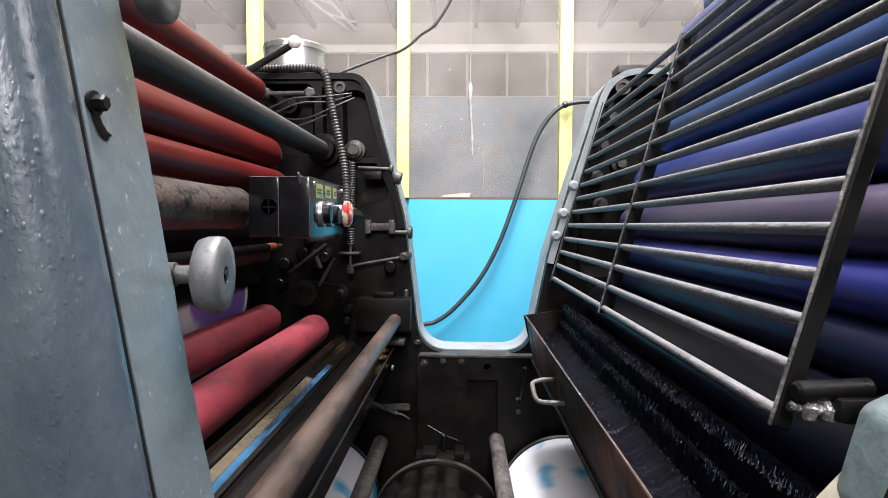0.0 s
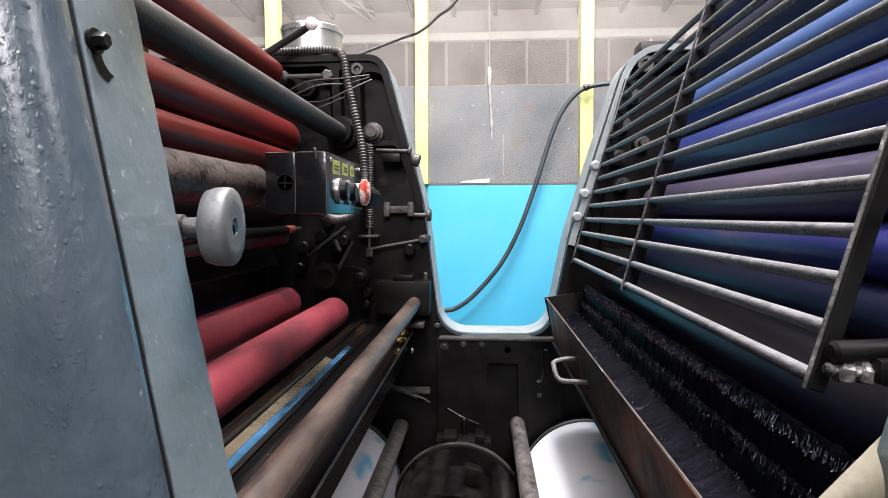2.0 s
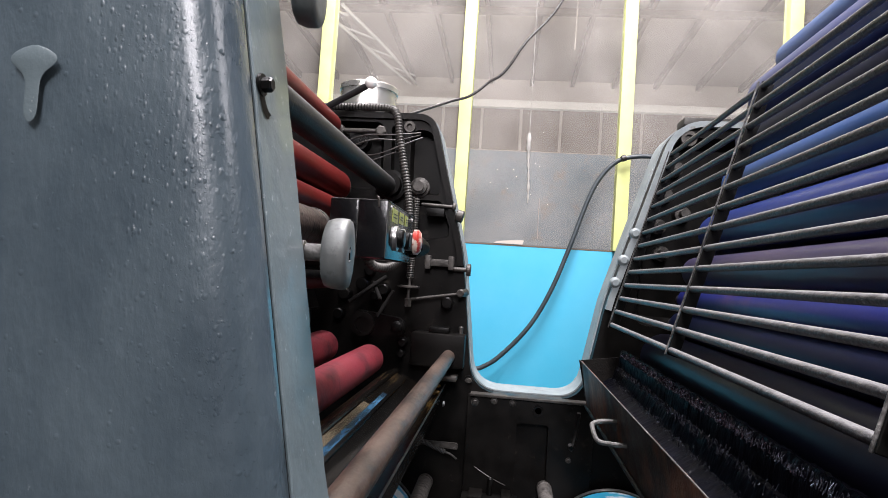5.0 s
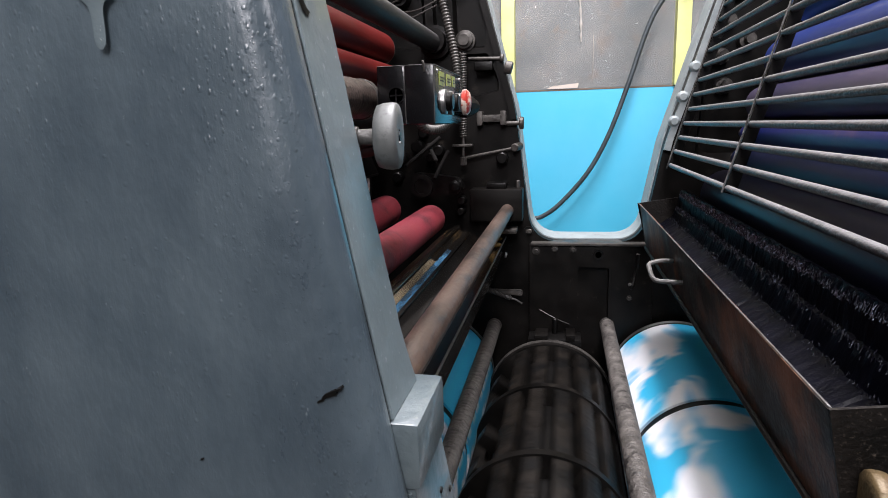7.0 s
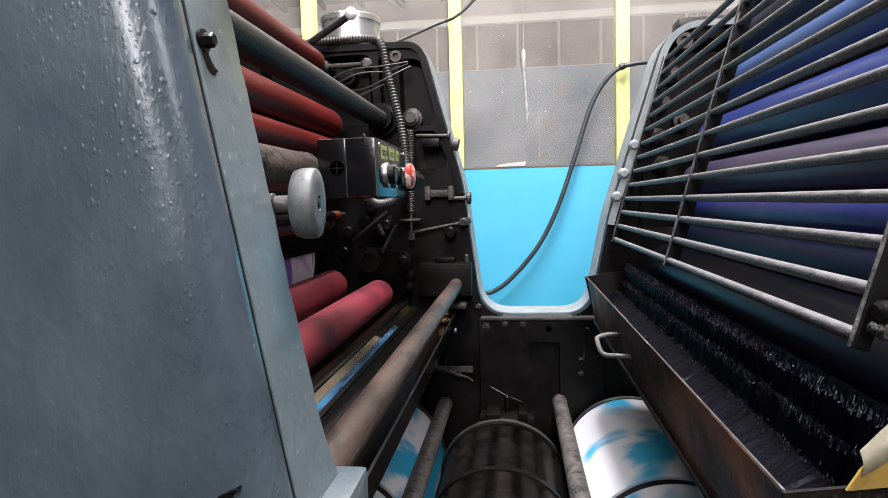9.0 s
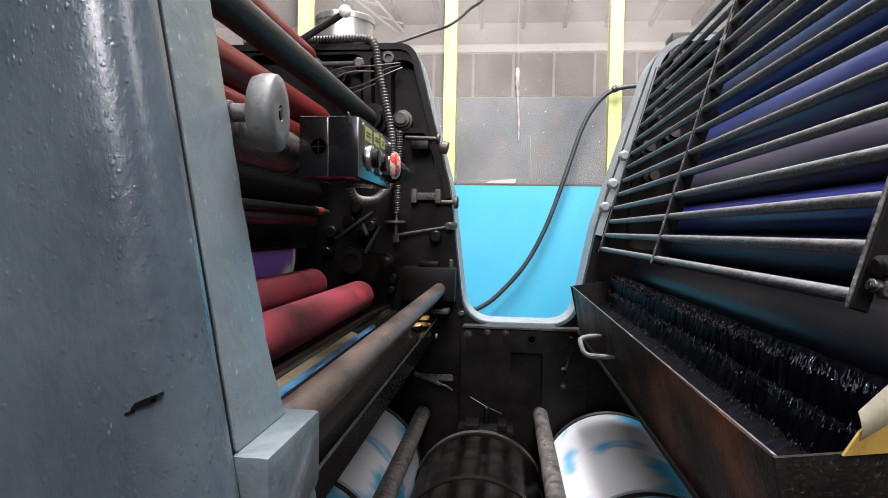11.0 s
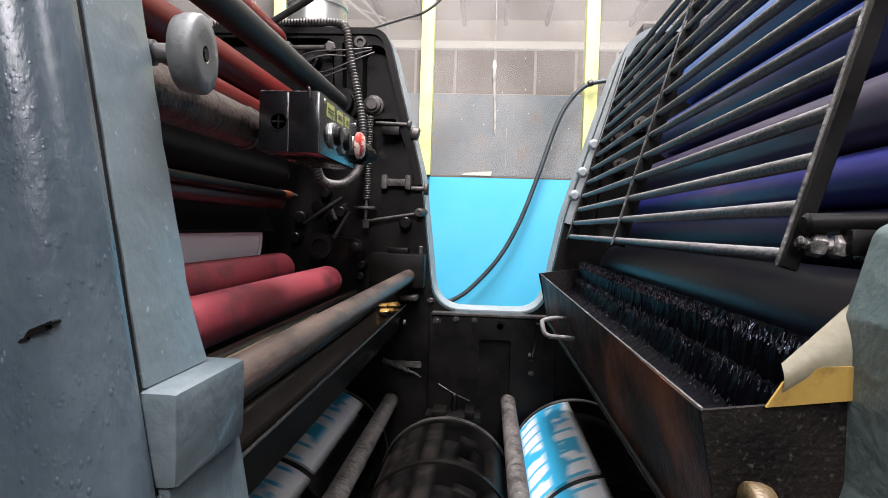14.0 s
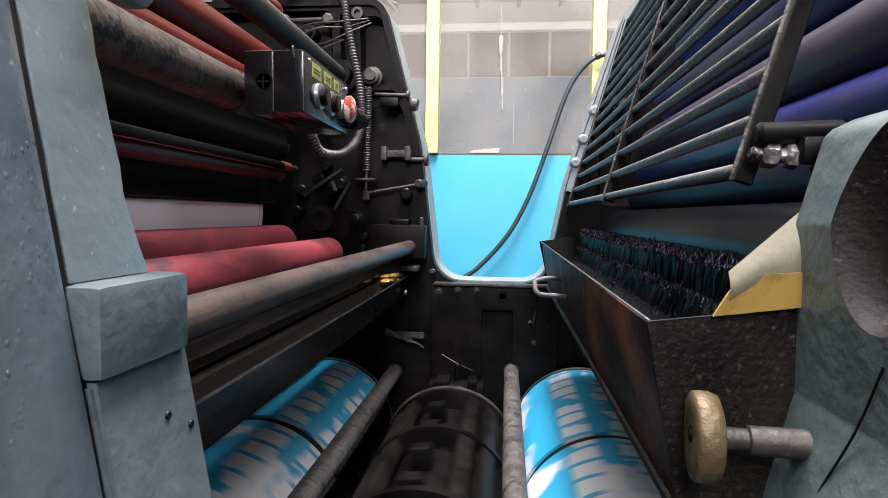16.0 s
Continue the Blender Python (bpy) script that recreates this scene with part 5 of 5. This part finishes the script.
for y0, y1, z0 in ((0.03, 0.066, 0.013), (0.082, 0.112, 0.015), (0.128, 0.15, 0.016)):
    part("label_plate", box(0.0386, 0.0394, y0, y1, z0, 0.031, 0.0002), LABELGREEN, pb, "yellow-green label plate", 0)
    for q in (0.3, 0.55):
        part("label_mark", box(0.0395, 0.0398, y0 + 0.004, y1 - 0.005, z0 + (0.031 - z0) * q, z0 + (0.031 - z0) * q + 0.0016), SOOT, pb, smooth=0)
for y in (0.055, 0.105):
    b = part("push_button", lathe((0.0385, y, -0.008), (1, 0, 0), [(0, 0.017), (0.005, 0.017), (0.006, 0.0135)], 28), STEEL, pb, "chrome button collar")
    part("button_cap", lathe((0.044, y, -0.008), (1, 0, 0), [(0, 0.0125), (0.007, 0.0125), (0.009, 0.01)], 28), SOOT, b, "black button cap")
b = part("push_button", lathe((0.0385, 0.16, -0.006), (1, 0, 0), [(0, 0.014), (0.008, 0.014)], 28), STEEL, pb, "chrome button collar")
part("button_cap", lathe((0.0465, 0.16, -0.006), (1, 0, 0), [(0, 0.012), (0.003, 0.019), (0.009, 0.0195), (0.013, 0.015), (0.015, 0.006)], 32), REDPLASTIC, b, "chipped red mushroom cap")
part("gland", lathe((0.036, 0.2, -0.01), (0.35, 1, 0), [(0, 0.014), (0.012, 0.014), (0.013, 0.018), (0.03, 0.018), (0.032, 0.012), (0.05, 0.012)], 12), SOOT, pb, "black cable gland", 20)
# Thin pale rods paint the glossy box's edge highlights.
for p, q in (((-0.036, 0.0004, 0.0366), (0.037, 0.0004, 0.0371)), ((0.0381, 0.002, 0.0371), (0.0381, 0.203, 0.0371)), ((0.0381, 0.0004, -0.036), (0.0381, 0.0004, 0.036)), ((0.0, 0.0, -0.036), (0.0, 0.0, 0.036))):
    part("edge_highlight", rod(p, q, 0.0005, 6), DUSTBAR, pb, "thin pale rod painting in the edge highlight")

# ---- conduit, springs, cables ----


def ribbed(i, n):
    return 0.0098 if i % 2 else 0.0078


def even(points, step):
    """Points at an even step along a polyline."""
    pts = [Vector(p) for p in points]
    out, left = [], 0.0
    for a, b in zip(pts, pts[1:]):
        d = (b - a).length
        s = left
        while s < d:
            out.append(a + (b - a) * (s / d))
            s += step
        left = s - d
    return out


def smooth_line(points, n=10):
    pts = [Vector(p) for p in points]
    ext = [2 * pts[0] - pts[1], *pts, 2 * pts[-1] - pts[-2]]
    line = []
    for i in range(1, len(ext) - 2):
        a, b, c, d = ext[i - 1:i + 3]
        for k in range(n):
            t = k / n
            line.append(0.5 * (2 * b + (c - a) * t + (2 * a - 5 * b + 4 * c - d) * t * t + (3 * b - a - 3 * c + d) * t ** 3))
    return line + [pts[-1]]


tagged(part("flexible_conduit", sweep(even(smooth_line([(-0.62, 1.31, 1.508), (-0.45, 1.3, 1.509), (-0.335, 1.29, 1.507), (-0.308, 1.28, 1.488), (-0.297, 1.27, 1.44), (-0.282, 1.26, 1.38), (-0.262, 1.25, 1.29), (-0.252, 1.225, 1.22), (-0.254, 1.19, 1.175), (-0.268, 1.145, 1.145), (-0.285, 1.11, 1.138), (-0.3, 1.08, 1.146), (-0.305, 1.05, 1.178)]), 0.0035), ribbed, 12, steps=1), CONDUIT), "grimy ribbed metal conduit down the side frame", "conduit")
spring = thing("spring_rod", "steel rod with a coil spring on the side frame", "spring")
part("rod", rod((-0.247, 1.268, 1.3), (-0.252, 1.268, 1.06), 0.0035), DULLSTEEL, spring)
part("coil", coil((-0.248, 1.268, 1.3), (-0.251, 1.268, 1.12), 0.007, 0.0018, 34), DULLSTEEL, spring)
part("plate", box(-0.275, -0.23, 1.255, 1.285, 1.098, 1.103, 0.001), DULLSTEEL, spring)
part("nut", rod((-0.251, 1.268, 1.055), (-0.252, 1.268, 1.075), 0.008, 6), DULLSTEEL, spring)
ex = thing("extension_spring", "small steel extension spring on the frame", "spring")
part("coil", coil((-0.206, 1.27, 0.768), (-0.148, 1.275, 0.744), 0.0048, 0.0012, 20), HANDLE, ex)
part("hook", sweep([(-0.148, 1.275, 0.744), (-0.135, 1.276, 0.74), (-0.122, 1.28, 0.73)], 0.0025, 6), HANDLE, ex)
for k, pts in enumerate(([(-0.43, 1.27, 1.40), (-0.36, 1.26, 1.425), (-0.3, 1.27, 1.43), (-0.25, 1.28, 1.445)], [(-0.42, 1.27, 1.395), (-0.35, 1.255, 1.39), (-0.29, 1.26, 1.415), (-0.245, 1.28, 1.44)], [(-0.44, 1.27, 1.41), (-0.38, 1.265, 1.435), (-0.31, 1.265, 1.44), (-0.25, 1.28, 1.45)], [(-0.41, 1.27, 1.385), (-0.36, 1.25, 1.375), (-0.3, 1.26, 1.4)])):
    tagged(part("cable", sweep(pts, 0.0019, 8), CABLE if k % 2 else CONDUIT), "thin loose cable across the side frame", "cable", "loose cables")
tagged(part("hose", sweep([(0.62, 2.26, 1.6), (0.5, 2.28, 1.632), (0.42, 2.29, 1.632), (0.36, 2.295, 1.612), (0.305, 2.3, 1.553), (0.26, 2.3, 1.46), (0.197, 2.3, 1.262), (0.134, 2.3, 1.088), (0.06, 2.3, 0.95), (-0.042, 2.3, 0.832), (-0.11, 2.3, 0.782), (-0.2, 2.3, 0.74), (-0.4, 2.3, 0.5), (-0.45, 2.3, 0.02)], 0.009, 12), RUBBER), "dark grey rubber hose hanging along the partition", "hose")
tagged(part("hose_tie", rod((0.375, 2.285, 1.62), (0.392, 2.285, 1.628), 0.0125, 14), CABLE), "dark tape wound round the hose at a post", "tape")
tagged(part("cable", sweep([(-0.33, 1.36, 1.5), (-0.29, 1.42, 1.535), (-0.206, 1.5, 1.592), (-0.165, 1.5, 1.605), (-0.12, 1.5, 1.64), (-0.04, 1.5, 1.73), (0.15, 1.6, 2.2), (0.3, 1.7, 3.98)], 0.0035, 8), CABLE), "dark cable running up from the side frame", "cable")
lever = thing("lever", "dark steel lever with a white ball knob", "lever")
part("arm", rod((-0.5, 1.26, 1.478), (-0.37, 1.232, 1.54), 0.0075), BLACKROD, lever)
bm = bmesh.new()
bmesh.ops.create_uvsphere(bm, u_segments=20, v_segments=12, radius=0.0135, matrix=pose(-0.362, 1.23, 1.546))
part("ball", bm, WHITE_PLASTIC, lever, "white ball knob", 60)
can = thing("tin_can", "bright round tin can standing on the side frame", "can", (-0.398, 1.362, 1.5))
part("body", lathe((0, 0, 0), (0, 0, 1), [(0, 0.066), (0.002, 0.068), (0.05, 0.068), (0.06, 0.068)], 48), TIN, can)
part("lid", lathe((0, 0, 0.06), (0, 0, 1), [(0, 0.071), (0.012, 0.071), (0.014, 0.069), (0.012, 0.064), (0.008, 0.062)], 48), TIN, can, "pressed tin lid with a rolled rim")


def motions():
    steps = [k * 0.1 for k in range(161)]
    omega = 360.0 / PERIOD
    # the gap stands opposite the local top; it faces the camera when the turn brings it there
    walk(drum_right, [(t, pose(0.22, 0, 0.56, 0, 180 - 22 - omega * (t - 15.499), 0)) for t in steps])
    walk(drum_left, [(t, pose(-0.33, 0, 0.56, 0, 180 + 36 - omega * (t - 15.465), 0)) for t in steps])
    walk(skeleton_drum, [(t, pose(-0.056, 0, 0.522, 0, omega * (t - 15.5), 0)) for t in steps])
    walk(plate_cyl, [(t, pose(-0.578, 0, 1.03, 0, 180 + 90 - omega * (t - 15.02), 0)) for t in steps])
    for ob, step, x, z in spinning:
        walk(ob, [(t, pose(x, 0, z, 0, step * k, 0)) for k, t in enumerate(steps)])


motions()
